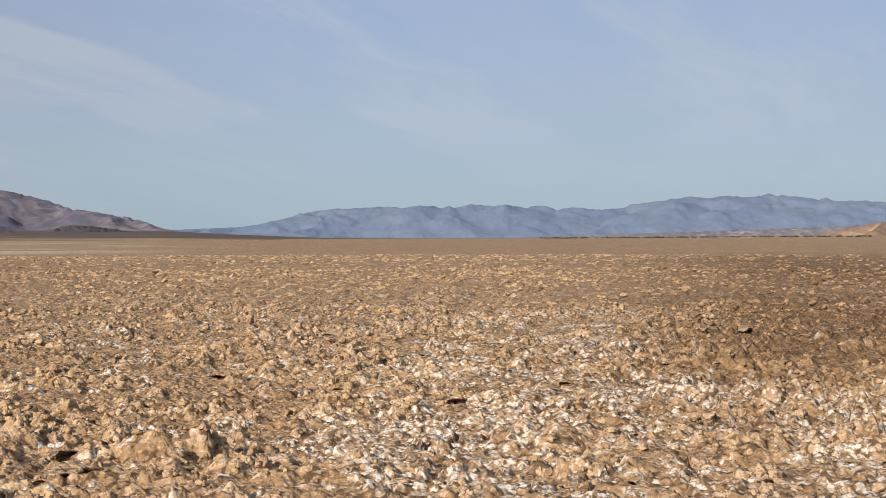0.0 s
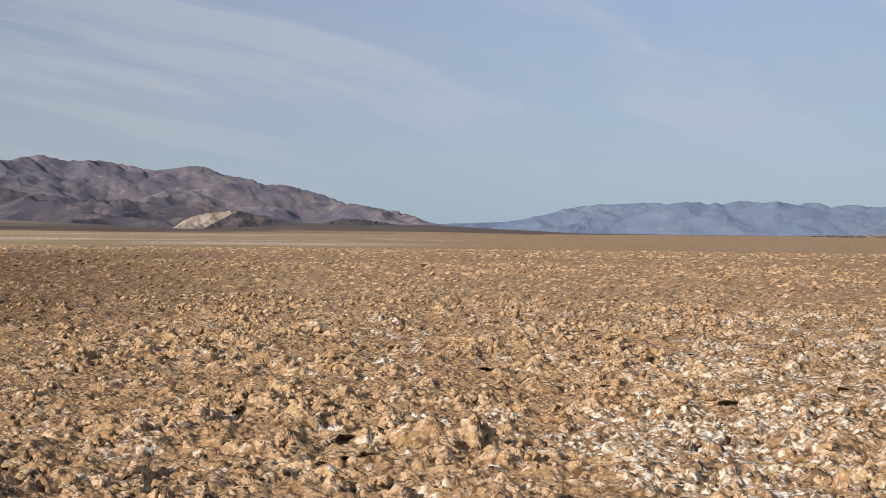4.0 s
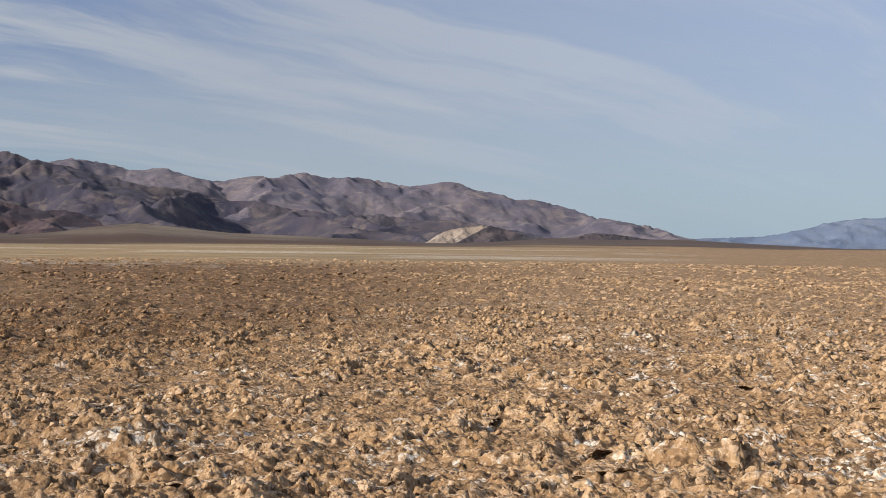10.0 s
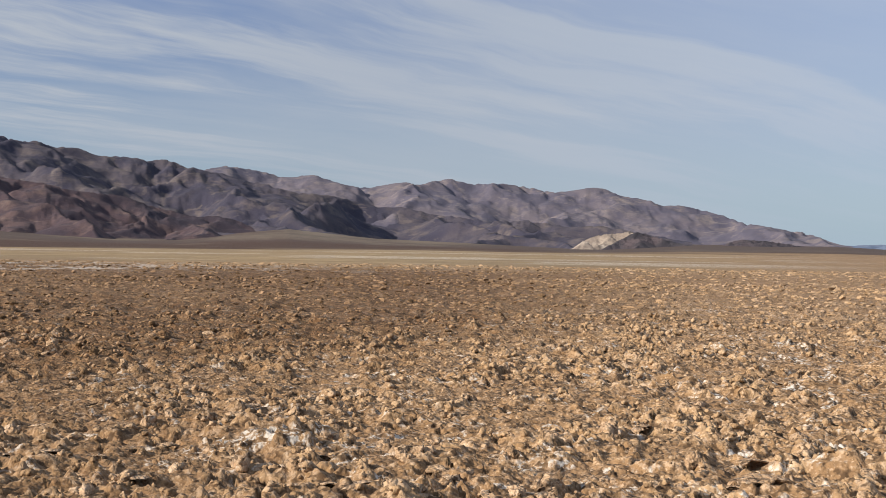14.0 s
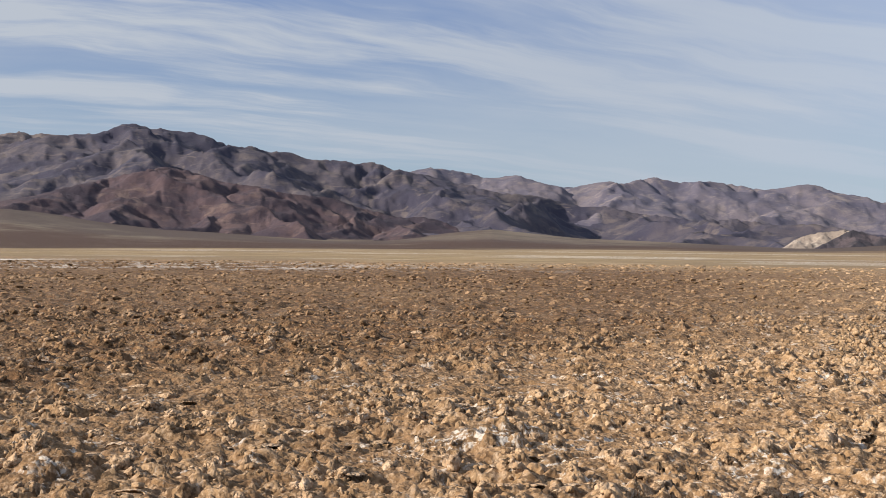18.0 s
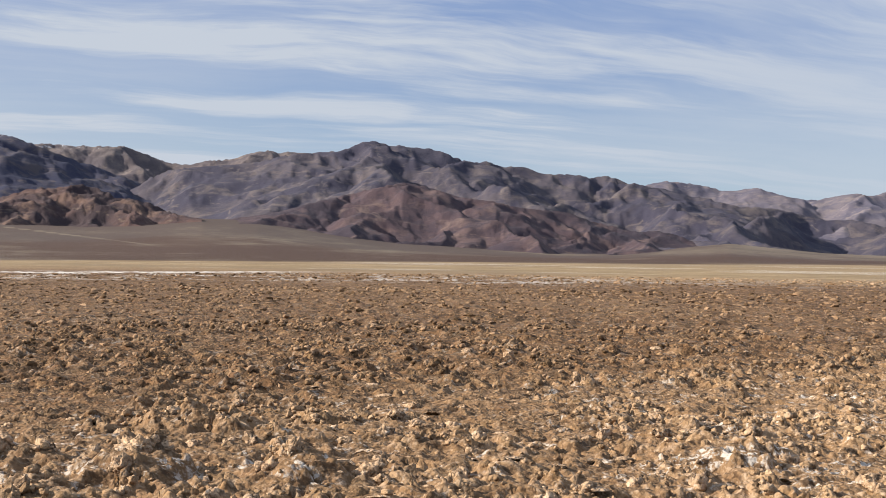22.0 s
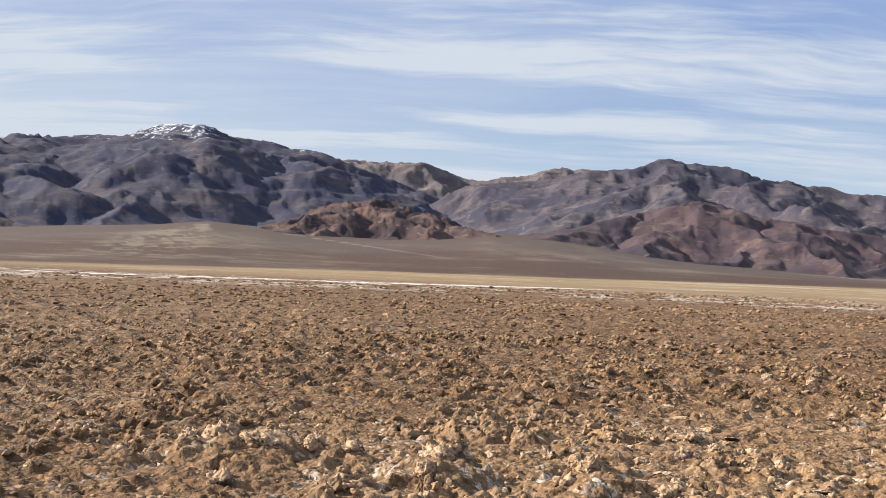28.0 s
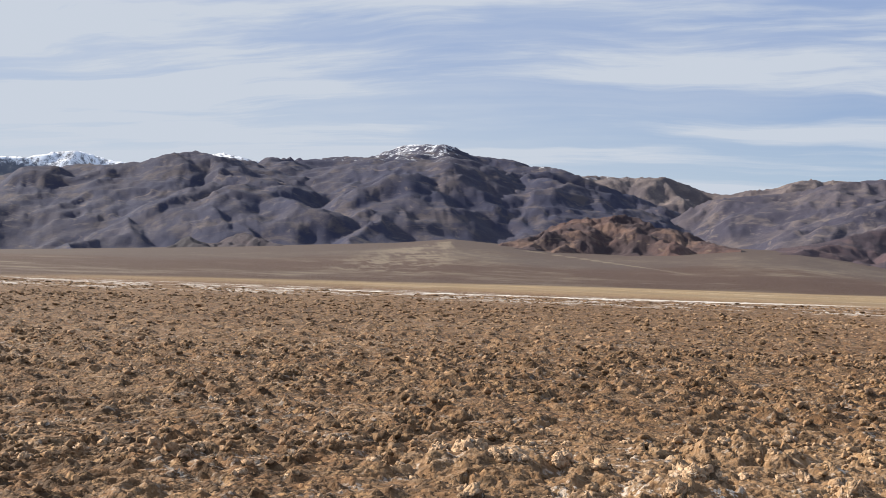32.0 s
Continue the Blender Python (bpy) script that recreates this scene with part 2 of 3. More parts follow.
def sheet(name, verts, rows, cols, wrap=False, more=None, faces=None):
    """A mesh over a grid of points, with more points and faces of their own if given."""
    idx = np.arange(rows * cols).reshape(rows, cols)
    nxt = np.roll(idx, -1, axis=1) if wrap else idx[:, 1:]
    cur = idx if wrap else idx[:, :-1]
    quads = np.stack([cur[:-1], cur[1:], nxt[1:], nxt[:-1]], axis=-1).reshape(-1, 4)
    verts = verts.reshape(-1, 3)
    if more is not None:
        quads = np.concatenate([quads, faces + len(verts)])
        verts = np.concatenate([verts, more])
    me = bpy.data.meshes.new(name)
    me.vertices.add(len(verts))
    me.vertices.foreach_set("co", verts.astype(np.float32).ravel())
    me.loops.add(len(quads) * 4)
    me.loops.foreach_set("vertex_index", quads.astype(np.int32).ravel())
    me.polygons.add(len(quads))
    me.polygons.foreach_set("loop_start", np.arange(0, len(quads) * 4, 4, dtype=np.int32))
    me.polygons.foreach_set("use_smooth", np.full(len(quads), True))
    me.update(calc_edges=True)
    return me


def mask(me, name, values):
    me.attributes.new(name, "FLOAT", "POINT").data.foreach_set("value", values.astype(np.float32).ravel())


# ---- materials ----
def surface(name, colour, rough=0.9, bump=None, strength=0.3, distance=0.02):
    """colour and bump are functions of the node helper and the position."""
    m = bpy.data.materials.new(name)
    m.use_nodes = True
    n = Nodes(m.node_tree)
    pos = n.add("NewGeometry").outputs["Position"]
    bsdf = n.add("BsdfPrincipled", {"Base Color": colour(n, pos), "Roughness": rough, "Specular IOR Level": 0.25})
    if bump:
        b = n.add("Bump", {"Height": bump(n, pos), "Strength": strength, "Distance": distance})
        n.tree.links.new(b.outputs[0], bsdf.inputs["Normal"])
    n.tree.links.new(bsdf.outputs[0], n.add("OutputMaterial").inputs[0])
    return m


TAN, PALE, BROWN, RUST, SALT = (0.345, 0.222, 0.122), (0.445, 0.316, 0.212), (0.115, 0.068, 0.035), (0.255, 0.15, 0.071), (0.54, 0.495, 0.44)


def crust_colour(n, pos):
    c = n.mix(n.ramp(n.noise(pos, 2.3, 5, 0.6), 0.38, 0.62), RUST, TAN)
    c = n.mix(n.math("MULTIPLY", n.ramp(n.noise(pos, 8, 6, 0.74), 0.51, 0.6), 0.75), c, PALE)
    return n.mix(n.math("MULTIPLY", n.ramp(n.noise(pos, 10, 7, 0.76), 0.53, 0.61), 0.8), c, BROWN)


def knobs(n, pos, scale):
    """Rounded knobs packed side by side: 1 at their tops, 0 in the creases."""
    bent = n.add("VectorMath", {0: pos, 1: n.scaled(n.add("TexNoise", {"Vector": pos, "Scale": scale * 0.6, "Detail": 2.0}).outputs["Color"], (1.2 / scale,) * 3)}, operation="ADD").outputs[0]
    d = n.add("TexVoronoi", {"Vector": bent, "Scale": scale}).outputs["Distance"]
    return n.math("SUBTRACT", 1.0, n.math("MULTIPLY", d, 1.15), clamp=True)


def speckled(n, pos, c):
    """Pale salt grains on the crust, and dark pores: shade painted in its creases."""
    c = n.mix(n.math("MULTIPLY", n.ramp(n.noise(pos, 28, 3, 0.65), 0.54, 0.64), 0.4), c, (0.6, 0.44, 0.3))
    pore_shade = n.math("MULTIPLY", n.ramp(knobs(n, pos, 15), 0.42, 0.22), n.ramp(n.noise(pos, 5, 3, 0.6), 0.42, 0.56))
    c = n.mix(n.math("MULTIPLY", pore_shade, 0.85), c, (0.05, 0.028, 0.014))
    return n.mix(n.math("MULTIPLY", n.ramp(n.noise(pos, 20, 4, 0.68), 0.54, 0.64), 0.55), c, BROWN)


def ground_colour(n, pos):
    c = crust_colour(n, pos)
    attr = lambda k: n.add("Attribute", attribute_name=k).outputs["Fac"]
    # relief sets the colour: pale crests, hollows dark with mud and painted shade
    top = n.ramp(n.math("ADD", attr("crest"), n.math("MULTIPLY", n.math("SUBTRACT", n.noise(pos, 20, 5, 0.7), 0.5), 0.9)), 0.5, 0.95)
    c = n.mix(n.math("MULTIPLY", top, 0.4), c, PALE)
    mud_shade = n.ramp(n.math("ADD", attr("crest"), n.math("MULTIPLY", n.math("SUBTRACT", n.noise(pos, 16, 5, 0.7), 0.5), 0.5)), 0.52, 0.12)
    c = n.mix(n.math("MULTIPLY", mud_shade, 0.72), c, (0.19, 0.108, 0.052))
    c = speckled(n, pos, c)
    mud = n.mix(n.ramp(n.noise(pos, 4.5, 7, 0.74), 0.44, 0.58), (0.045, 0.023, 0.009), (0.135, 0.068, 0.029))
    mud = n.mix(n.math("MULTIPLY", n.ramp(n.noise(pos, 7.5, 6, 0.76), 0.55, 0.61), 0.65), mud, (0.34, 0.2, 0.094))
    c = n.mix(n.math("MULTIPLY", attr("mud"), n.ramp(n.noise(pos, 1.3, 6, 0.72), 0.64, 0.44, 0.55, 1.0)), c, mud)
    # dry yellow flat beyond the rough crust
    flat = n.mix(n.ramp(n.noise(pos, 0.09, 5, 0.65), 0.4, 0.62), (0.2, 0.138, 0.072), (0.29, 0.205, 0.112))
    flat = n.mix(n.math("MULTIPLY", n.ramp(n.noise(pos, 0.55, 6, 0.75), 0.5, 0.62), 0.5), flat, (0.15, 0.1, 0.05))
    flat = n.mix(n.math("MULTIPLY", n.ramp(n.noise(pos, 0.022, 5, 0.6), 0.48, 0.6), 0.55), flat, (0.16, 0.112, 0.066))
    flat = n.mix(n.math("MULTIPLY", n.ramp(n.noise(pos, 0.05, 6, 0.7, 1.0), 0.57, 0.64), 0.5), flat, (0.42, 0.34, 0.24))
    c = n.mix(attr("flat"), c, flat)
    fan = n.mix(n.ramp(n.math("ADD", attr("tone"), n.math("MULTIPLY", n.math("SUBTRACT", n.noise(pos, 0.02, 6, 0.7), 0.5), 0.4)), 0.35, 0.65), (0.053, 0.027, 0.017), (0.062, 0.041, 0.032))
    fan = n.mix(n.math("MULTIPLY", n.ramp(n.math("ADD", attr("wash"), n.math("MULTIPLY", n.math("SUBTRACT", n.noise(pos, 0.05, 6, 0.72), 0.5), 0.9)), 0.45, 0.95), 0.8), fan, (0.16, 0.125, 0.088))
    c = n.mix(attr("fan"), c, fan)
    white = n.math("MULTIPLY", attr("salt"), n.ramp(n.math("ADD", n.noise(pos, 22, 6, 0.72), n.math("MULTIPLY", n.math("SUBTRACT", knobs(n, pos, 15), 0.6), 0.25)), 0.43, 0.54, 0.0, 0.9))
    white = n.math("MAXIMUM", white, n.math("SUBTRACT", attr("salt"), 1.0), clamp=True)
    return n.mix(white, c, SALT)


def ground_bump(n, pos):
    return n.math("ADD", n.math("ADD", n.math("MULTIPLY", knobs(n, pos, 17), 1.1), n.math("MULTIPLY", knobs(n, pos, 41), 0.25)), n.math("MULTIPLY", n.noise(pos, 14, 5, 0.62), 0.8))


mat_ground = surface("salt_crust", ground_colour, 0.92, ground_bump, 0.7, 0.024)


def clod_colour(n, pos):
    shift = n.add("ObjectInfo").outputs["Random"]
    c = n.mix(n.ramp(shift, 0.0, 1.0, 0.3, 0.7), crust_colour(n, pos), (0.45, 0.308, 0.2))
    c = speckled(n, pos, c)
    c = n.mix(n.math("MULTIPLY", n.ramp(n.noise(pos, 12, 4, 0.65), 0.52, 0.62), 0.4), c, (0.22, 0.13, 0.07))
    return n.mix(n.math("MULTIPLY", n.ramp(n.noise(pos, 13, 5, 0.7), 0.57, 0.66), 0.4), c, SALT)


def crumb_colour(n, pos):
    pick = n.add("NewGeometry").outputs["Random Per Island"]
    wet = n.add("Attribute", attribute_name="mud").outputs["Fac"]
    c = n.mix(n.ramp(pick, 0.0, 0.8), n.mix(wet, (0.28, 0.176, 0.095), (0.095, 0.053, 0.023)), n.mix(wet, (0.41, 0.272, 0.155), (0.265, 0.161, 0.089)))
    c = n.mix(n.math("MULTIPLY", n.ramp(pick, 0.75, 1.0, 0.0, 0.6), n.math("SUBTRACT", 1.0, n.math("MULTIPLY", wet, 0.65))), c, PALE)
    return n.mix(n.math("MULTIPLY", n.ramp(n.noise(pos, 26, 4, 0.75), 0.52, 0.62), 0.6), c, BROWN)


mat_crumb = surface("crumb_crust", crumb_colour, 0.94, ground_bump, 0.85, 0.026)
mat_clod = surface("clod_crust", clod_colour, 0.93, lambda n, pos: n.math("ADD", knobs(n, pos, 26), n.noise(pos, 20, 5, 0.65)), 0.8, 0.03)


def rock(name, dark, mid, light, snow=False, vein=None, grit=0.6):
    """Bare mountain rock in three tones, with veins of another rock; with snow where the mask says so."""
    def colour(n, pos):
        c = n.mix(n.ramp(n.noise(pos, 0.005, 6, 0.62, 0.8), 0.43, 0.57), dark, mid)
        c = n.mix(n.math("MULTIPLY", n.ramp(n.noise(pos, 0.012, 6, 0.66, 0.6), 0.5, 0.63), 0.85), c, light)
        c = n.mix(n.math("MULTIPLY", n.ramp(n.noise(pos, 0.03, 6, 0.7), 0.48, 0.6), 0.65), c, dark)
        if vein:
            c = n.mix(n.math("MULTIPLY", n.ramp(n.noise(n.scaled(pos, (1, 1, 2.2)), 0.016, 7, 0.7, 1.2), 0.56, 0.68), 0.6), c, vein)
        if snow:
            s = n.add("Attribute", attribute_name="snow").outputs["Fac"]
            c = n.mix(n.ramp(n.math("ADD", s, n.math("MULTIPLY", n.math("SUBTRACT", n.noise(n.scaled(pos, (1, 1, 0.35)), 0.05, 6, 0.75), 0.5), 1.6)), 0.32, 0.66), c, (0.76, 0.78, 0.83))
        return c
    return surface(name, colour, 0.95, lambda n, pos: n.noise(pos, 0.07, 6, 0.7), grit, 6.0)


# ---- ground: one sheet from underfoot to the horizon ----
cols = np.concatenate([np.linspace(-23, 101, 920, endpoint=False), np.linspace(101, 337, 44, endpoint=False)])
rings = [6.2]
while rings[-1] < 4950:
    q = rings[-1]
    rings.append(q + (0.04 if q < 6.7 else 0.021 if q < 11 else 0.021 * (q / 11) ** 1.75 if q < 26 else 0.13 * (q / 26) ** 2 if q < 150 else 0.06 * q))
rings = np.array(rings)
AZ, RR = np.meshgrid(cols, rings)
GX, GY = -RR * np.sin(np.radians(AZ)), RR * np.cos(np.radians(AZ))
signed = (AZ + 180) % 360 - 180
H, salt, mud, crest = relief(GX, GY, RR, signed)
fade = 1 - 0.75 * smooth(RR, 30, 160)
H = H * fade * (1 - smooth(RR, 110, 420))
H = H + fan_rise(signed, RR)
bound = np.interp(signed, [-2, 8, 38, 50, 60, 79, 97, 130], [2600, 900, 600, 430, 280, 180, 118, 100])
edge = bound * (0.8 + 0.4 * fractal(GX * 0.01, GY * 0.01, 131, 3))
flat_mask = smooth(RR / np.interp(signed, [40, 70], [1, 1.25]), 75, 130) * (0.12 + 0.88 * smooth(signed, 8, 28))
fan_mask = smooth(RR / edge, 0.9, 1.15)
# the bright salt streak along the far edge of the rough ground
line = -92 - 0.004 * (GY - 25) ** 2 + 3 * (fractal(GX * 0.02, GY * 0.05, 141, 3) - 0.5)
streak_mask = smooth(3.0 - np.abs(GX - line), 0, 1.5) * (0.45 + 0.55 * smooth(fractal(GX * 0.12, GY * 0.05, 421, 3), 0.36, 0.5)) * smooth(signed, 54, 62) * (1 - smooth(signed, 84, 89)) * (1 - smooth(RR, 112, 125))
speck = smooth(fractal(GX * 0.45, GY * 0.45, 151, 3), 0.5, 0.6) * smooth(RR, 66, 78) * (1 - smooth(RR, 100, 112)) * smooth(signed, 26, 50)
wash = smooth(fractal(GX * 0.004 + 5, GY * 0.02, 181, 3), 0.45, 0.6) * smooth(-signed, 9.5, 11) * (1 - smooth(-signed, 15.5, 17)) * smooth(RR, 1300, 1500) * (1 - smooth(RR, 2000, 2200))
pale_band = smooth(fractal(signed * 0.09 + 7, np.log(RR) * 11, 161, 3), 0.56, 0.66) * smooth(RR, 115, 150) * (1 - smooth(RR, 400, 700)) * smooth(signed, 8, 20) * (1 - smooth(signed, 50, 60)) * 0.9
salt = np.clip(salt * (1 - 0.7 * mud) * (1 - smooth(RR, 22, 55)) + streak_mask * 2 + 1.25 * speck + pale_band * (1 - fan_mask) + wash, 0, 2)
# pale washes running down the gravel fans, and broad bands of tone
depth_of = np.log(RR / 100)
tone = 0.3 + 0.4 * smooth(RR, 500, 1500) + 0.5 * (fractal(signed * 0.12 + depth_of, depth_of * 2.2, 401, 4) - 0.5)
wash_mask = fractal(signed * 0.16 - 1.6 * depth_of, signed * 0.1 + depth_of * 2.6, 411, 5, 0.6) - 0.08 + 0.1 * (1 - smooth(RR, 250, 500)) * smooth(signed, 60, 80)
# a pale wash that spreads out down the fan from its apex, a thin pale track, and pale aprons between the foothills
seen = np.degrees((H - 1.6) / RR)
spread = (1.62 - seen) / 1.5
inside = 1 - smooth(np.abs(signed - 76.6 - 3.4 * spread) / (0.35 + 3.6 * spread), 0.1, 1.25)
braid = smooth(fractal(signed * 1.3, seen * 14 + signed * 1.2, 431, 5, 0.7), 0.38, 0.62)
wash_mask = wash_mask + 0.5 * inside * braid * smooth(seen, -0.15, 0.1) * (1 - smooth(seen, 1.6, 1.66)) * smooth(RR, 200, 300)
track = 1 - smooth(np.abs(seen - 1.22 - 0.11 * (signed - 73.2)), 0.012, 0.035)
wash_mask = wash_mask + 0.5 * track * smooth(signed, 65, 67) * (1 - smooth(signed, 73, 73.6)) * smooth(RR, 400, 500)
wash_mask = wash_mask + 0.24 * smooth(RR, 900, 1500) * smooth(signed, 27, 34) * (1 - smooth(signed, 46, 50))
# the ground underfoot, inside the first ring
side = np.arange(-6.48, 6.481, 0.08)
PX, PY = np.meshgrid(side, side)
PR = np.hypot(PX, PY)
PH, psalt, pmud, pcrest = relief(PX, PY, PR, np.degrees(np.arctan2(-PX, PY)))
PH = PH - 0.012 * smooth(PR, 6.0, 6.3)
number = np.arange(PX.size).reshape(PX.shape)
inner = np.stack([number[:-1, :-1], number[:-1, 1:], number[1:, 1:], number[1:, :-1]], axis=-1)
inner = inner[np.maximum(PR[:-1, :-1], PR[1:, 1:]) < 6.36].reshape(-1, 4)
me = sheet("ground", np.stack([GX, GY, H], axis=-1), len(rings), len(cols), wrap=True, more=np.stack([PX, PY, PH], axis=-1).reshape(-1, 3), faces=inner)
none = np.zeros(PX.size)
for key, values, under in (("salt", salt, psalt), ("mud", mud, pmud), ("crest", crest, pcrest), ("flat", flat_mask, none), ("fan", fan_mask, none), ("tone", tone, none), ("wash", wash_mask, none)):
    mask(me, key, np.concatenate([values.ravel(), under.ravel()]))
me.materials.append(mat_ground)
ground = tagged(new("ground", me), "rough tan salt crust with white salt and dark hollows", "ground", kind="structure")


def ground_height(x, y):
    x, y = np.atleast_1d(np.asarray(x, float)), np.atleast_1d(np.asarray(y, float))
    r, az = np.hypot(x, y), np.degrees(np.arctan2(-x, y))
    return relief(x, y, r, az)[0] * (1 - 0.75 * smooth(r, 30, 160)) + fan_rise(az, r)


# ---- mountains ----
def ridge_tree(us, vs, zs, gen, size):
    """Ridges as straight pieces (u, v, z to u, v, z): the crest, spurs that run down from it to the plain, and smaller spurs off those."""
    out = []
    for i in range(len(us) - 1):
        out.append((us[i], vs[i], zs[i], us[i + 1], vs[i + 1], zs[i + 1]))
    at = us[0]
    while at < us[-1]:
        u, v, z = at, np.interp(at, us, vs), np.interp(at, us, zs)
        at += gen.uniform(0.35, 0.95) * size
        if z < 0.08 * size:
            continue
        drift, power, reach, full, high = gen.uniform(-0.75, 0.75), gen.uniform(0.75, 1.5), gen.uniform(0.7, 1.05), v, z
        steps = 9
        for k in range(1, steps + 1):
            t = k / steps
            u1 = u + (drift + gen.uniform(-0.6, 0.6)) * full / steps
            v1 = full * (1 - t * reach)
            z1 = max(high * (1 - t) ** power * gen.uniform(0.86, 1.14), 0.0)
            if gen.random_sample() < 0.25:
                z1 = min(z * 1.02, z1 * 1.25)
            out.append((u, v, z, u1, v1, z1))
            for side in (-1, 1):
                if gen.random_sample() < 0.6 and z1 > 0.06 * size:
                    run = gen.uniform(0.3, 0.8) * z1
                    ang = gen.uniform(0.15, 1.2)
                    u2, v2 = u1 + side * run * math.cos(ang), v1 - run * math.sin(ang)
                    z2 = z1 - run * gen.uniform(0.28, 0.42)
                    out.append((u1, v1, z1, u2, v2, z2))
                    ang2 = ang + gen.uniform(-0.8, 0.8)
                    u3, v3 = u2 + side * run * math.cos(ang2), v2 - run * math.sin(ang2)
                    out.append((u2, v2, z2, u3, v3, z2 - run * gen.uniform(0.4, 0.6)))
            u, v, z = u1, v1, z1
    return out


def raise_ridges(wu, wv, pieces, slope, slack):
    """The land that falls off evenly on both sides of the ridges."""
    h = np.zeros_like(wu)
    col, row = wu.mean(axis=0), wv.mean(axis=1)
    for u0, v0, z0, u1, v1, z1 in pieces:
        far = max(z0, z1, 0) / slope + slack
        i0, i1 = np.searchsorted(col, [min(u0, u1) - far, max(u0, u1) + far])
        j0, j1 = np.searchsorted(row, [min(v0, v1) - far, max(v0, v1) + far])
        if i0 == i1 or j0 == j1:
            continue
        a, b = wu[j0:j1, i0:i1], wv[j0:j1, i0:i1]
        du, dv = u1 - u0, v1 - v0
        t = np.clip(((a - u0) * du + (b - v0) * dv) / (du * du + dv * dv + 1e-6), 0, 1)
        d = np.hypot(a - u0 - t * du, b - v0 - t * dv)
        h[j0:j1, i0:i1] = np.maximum(h[j0:j1, i0:i1], z0 + (z1 - z0) * t - slope * d)
    return h


def mountain_range(name, crest, near, depth, material, label, seed, nu, nv, top=0.66, slope=0.52, snow=None, jag=0.006, rugged=1.0):
    """crest: summits and saddles as azimuth and degrees over the plain."""
    gen = np.random.RandomState(seed)
    caz, cel = np.array(sorted(crest)).T
    az = np.linspace(caz[0], caz[-1], nu)
    goal = np.interp(az, caz, cel)
    goal = goal + jag * goal * 2 * (fractal(az * 5.5, az * 0 + seed, seed, 3, 0.6) - 0.5) * 2
    s = np.linspace(0, 1.0, nv)
    S, Q = np.meshgrid(s, az, indexing="ij")
    r = near + depth * S
    x, y = -r * np.sin(np.radians(Q)), r * np.cos(np.radians(Q))
    base = fan_rise(Q, r)
    mid = near + depth * top
    want = np.maximum(mid * np.radians(goal) - base[int(top * (nv - 1))], 1.0)
    size = want.max()
    # u runs along the range, v away from the plain
    u, v = np.radians(Q) * mid, depth * S
    warp = 0.3 * size
    wu = u + warp * (fractal(u / size * 1.6, v / size * 1.6, seed + 3, 3, 0.45) - 0.5) * 2
    wv = v + warp * (fractal(u / size * 1.6, v / size * 1.6, seed + 9, 3, 0.45) - 0.5) * 2
    us = np.arange(u[0, 0], u[0, -1], 0.25 * size)
    vs = depth * top * (1 + 0.3 * (fractal(us / size * 0.5, us * 0 + 0.5, seed + 5, 3) - 0.5) * 2)
    zs = np.interp(us, u[0], want) * gen.uniform(0.9, 1.0, len(us))
    h = raise_ridges(wu, wv, ridge_tree(us, vs, zs, gen, size), slope, warp)
    body = np.clip(h / (0.2 * size), 0, 1)
    gully = sum(0.5 ** o * (1 - 2 * np.abs(2 * value_noise(wu / size * 4.5 * 2 ** o + 7.7 * o, wv / size * 4.5 * 2 ** o, seed + 23 + o) - 1)) for o in range(3))
    h = np.clip(h + size * rugged * body * (0.016 * gully + 0.07 * (fractal(wu / size * 3.5, wv / size * 3.5, seed + 13, 5, 0.55) - 0.5)), 0, None)
    for width in (int(nu / 20), 10, 5):
        seen = ((base + h - 1.6) / r).max(axis=0)
        ratio = np.clip(np.radians(goal) / np.maximum(seen, 1e-5), 0.2, 4)
        ker = np.hanning(2 * width + 3)[1:-1]
        ratio = np.convolve(np.pad(ratio, width, mode="edge"), ker / ker.sum(), mode="valid")
        g = np.clip(h / np.maximum(h.max(axis=0), 1e-3), 0, 1) ** (0.4 if width > 6 else 5.0)
        h = h * (1 + (ratio - 1)[None, :] * g)
    z = base + h - 4 * (1 - smooth(S, 0, 0.06)) - 2
    me = sheet(name, np.stack([x, y, z], axis=-1), nv, nu)
    if snow:
        lo, hi, where = snow
        el = np.degrees(z / r)
        mask(me, "snow", smooth(el, lo, hi) * np.interp(Q, [p[0] for p in where], [p[1] for p in where]))
    me.materials.append(material)
    return tagged(new(name, me), label, "mountain")


# distance haze is put into these rock colours, most in the far blue
rock_hazed_blue = rock("far_hazed_rock", (0.105, 0.136, 0.205), (0.118, 0.149, 0.213), (0.138, 0.162, 0.215))
# mauve, paler than nearer rock: haze mixed into the base colour
rock_hazed_mauve = rock("mauve_hazed_rock", (0.076, 0.069, 0.094), (0.112, 0.095, 0.11), (0.156, 0.129, 0.128), vein=(0.2, 0.165, 0.153), grit=0.35)
# brown rock greyed and blued in its colour, as a thinner haze would
rock_hazed_grey = rock("grey_brown_hazed_rock", (0.035, 0.032, 0.05), (0.058, 0.049, 0.06), (0.1, 0.081, 0.079), vein=(0.15, 0.12, 0.104), grit=0.45)
# blue in the dark tones is haze painted into the rock
rock_hazed_slate = rock("slate_hazed_rock", (0.022, 0.0235, 0.048), (0.035, 0.032, 0.05), (0.064, 0.052, 0.057), snow=True, vein=(0.118, 0.092, 0.082), grit=0.35)
rock_snow = rock("snowy_rock", (0.09, 0.0975, 0.128), (0.143, 0.143, 0.158), (0.188, 0.18, 0.18), snow=True)
rock_buff = rock("buff_rock", (0.0684, 0.0564, 0.0638), (0.101, 0.0811, 0.0816), (0.151, 0.119, 0.107), snow=True)
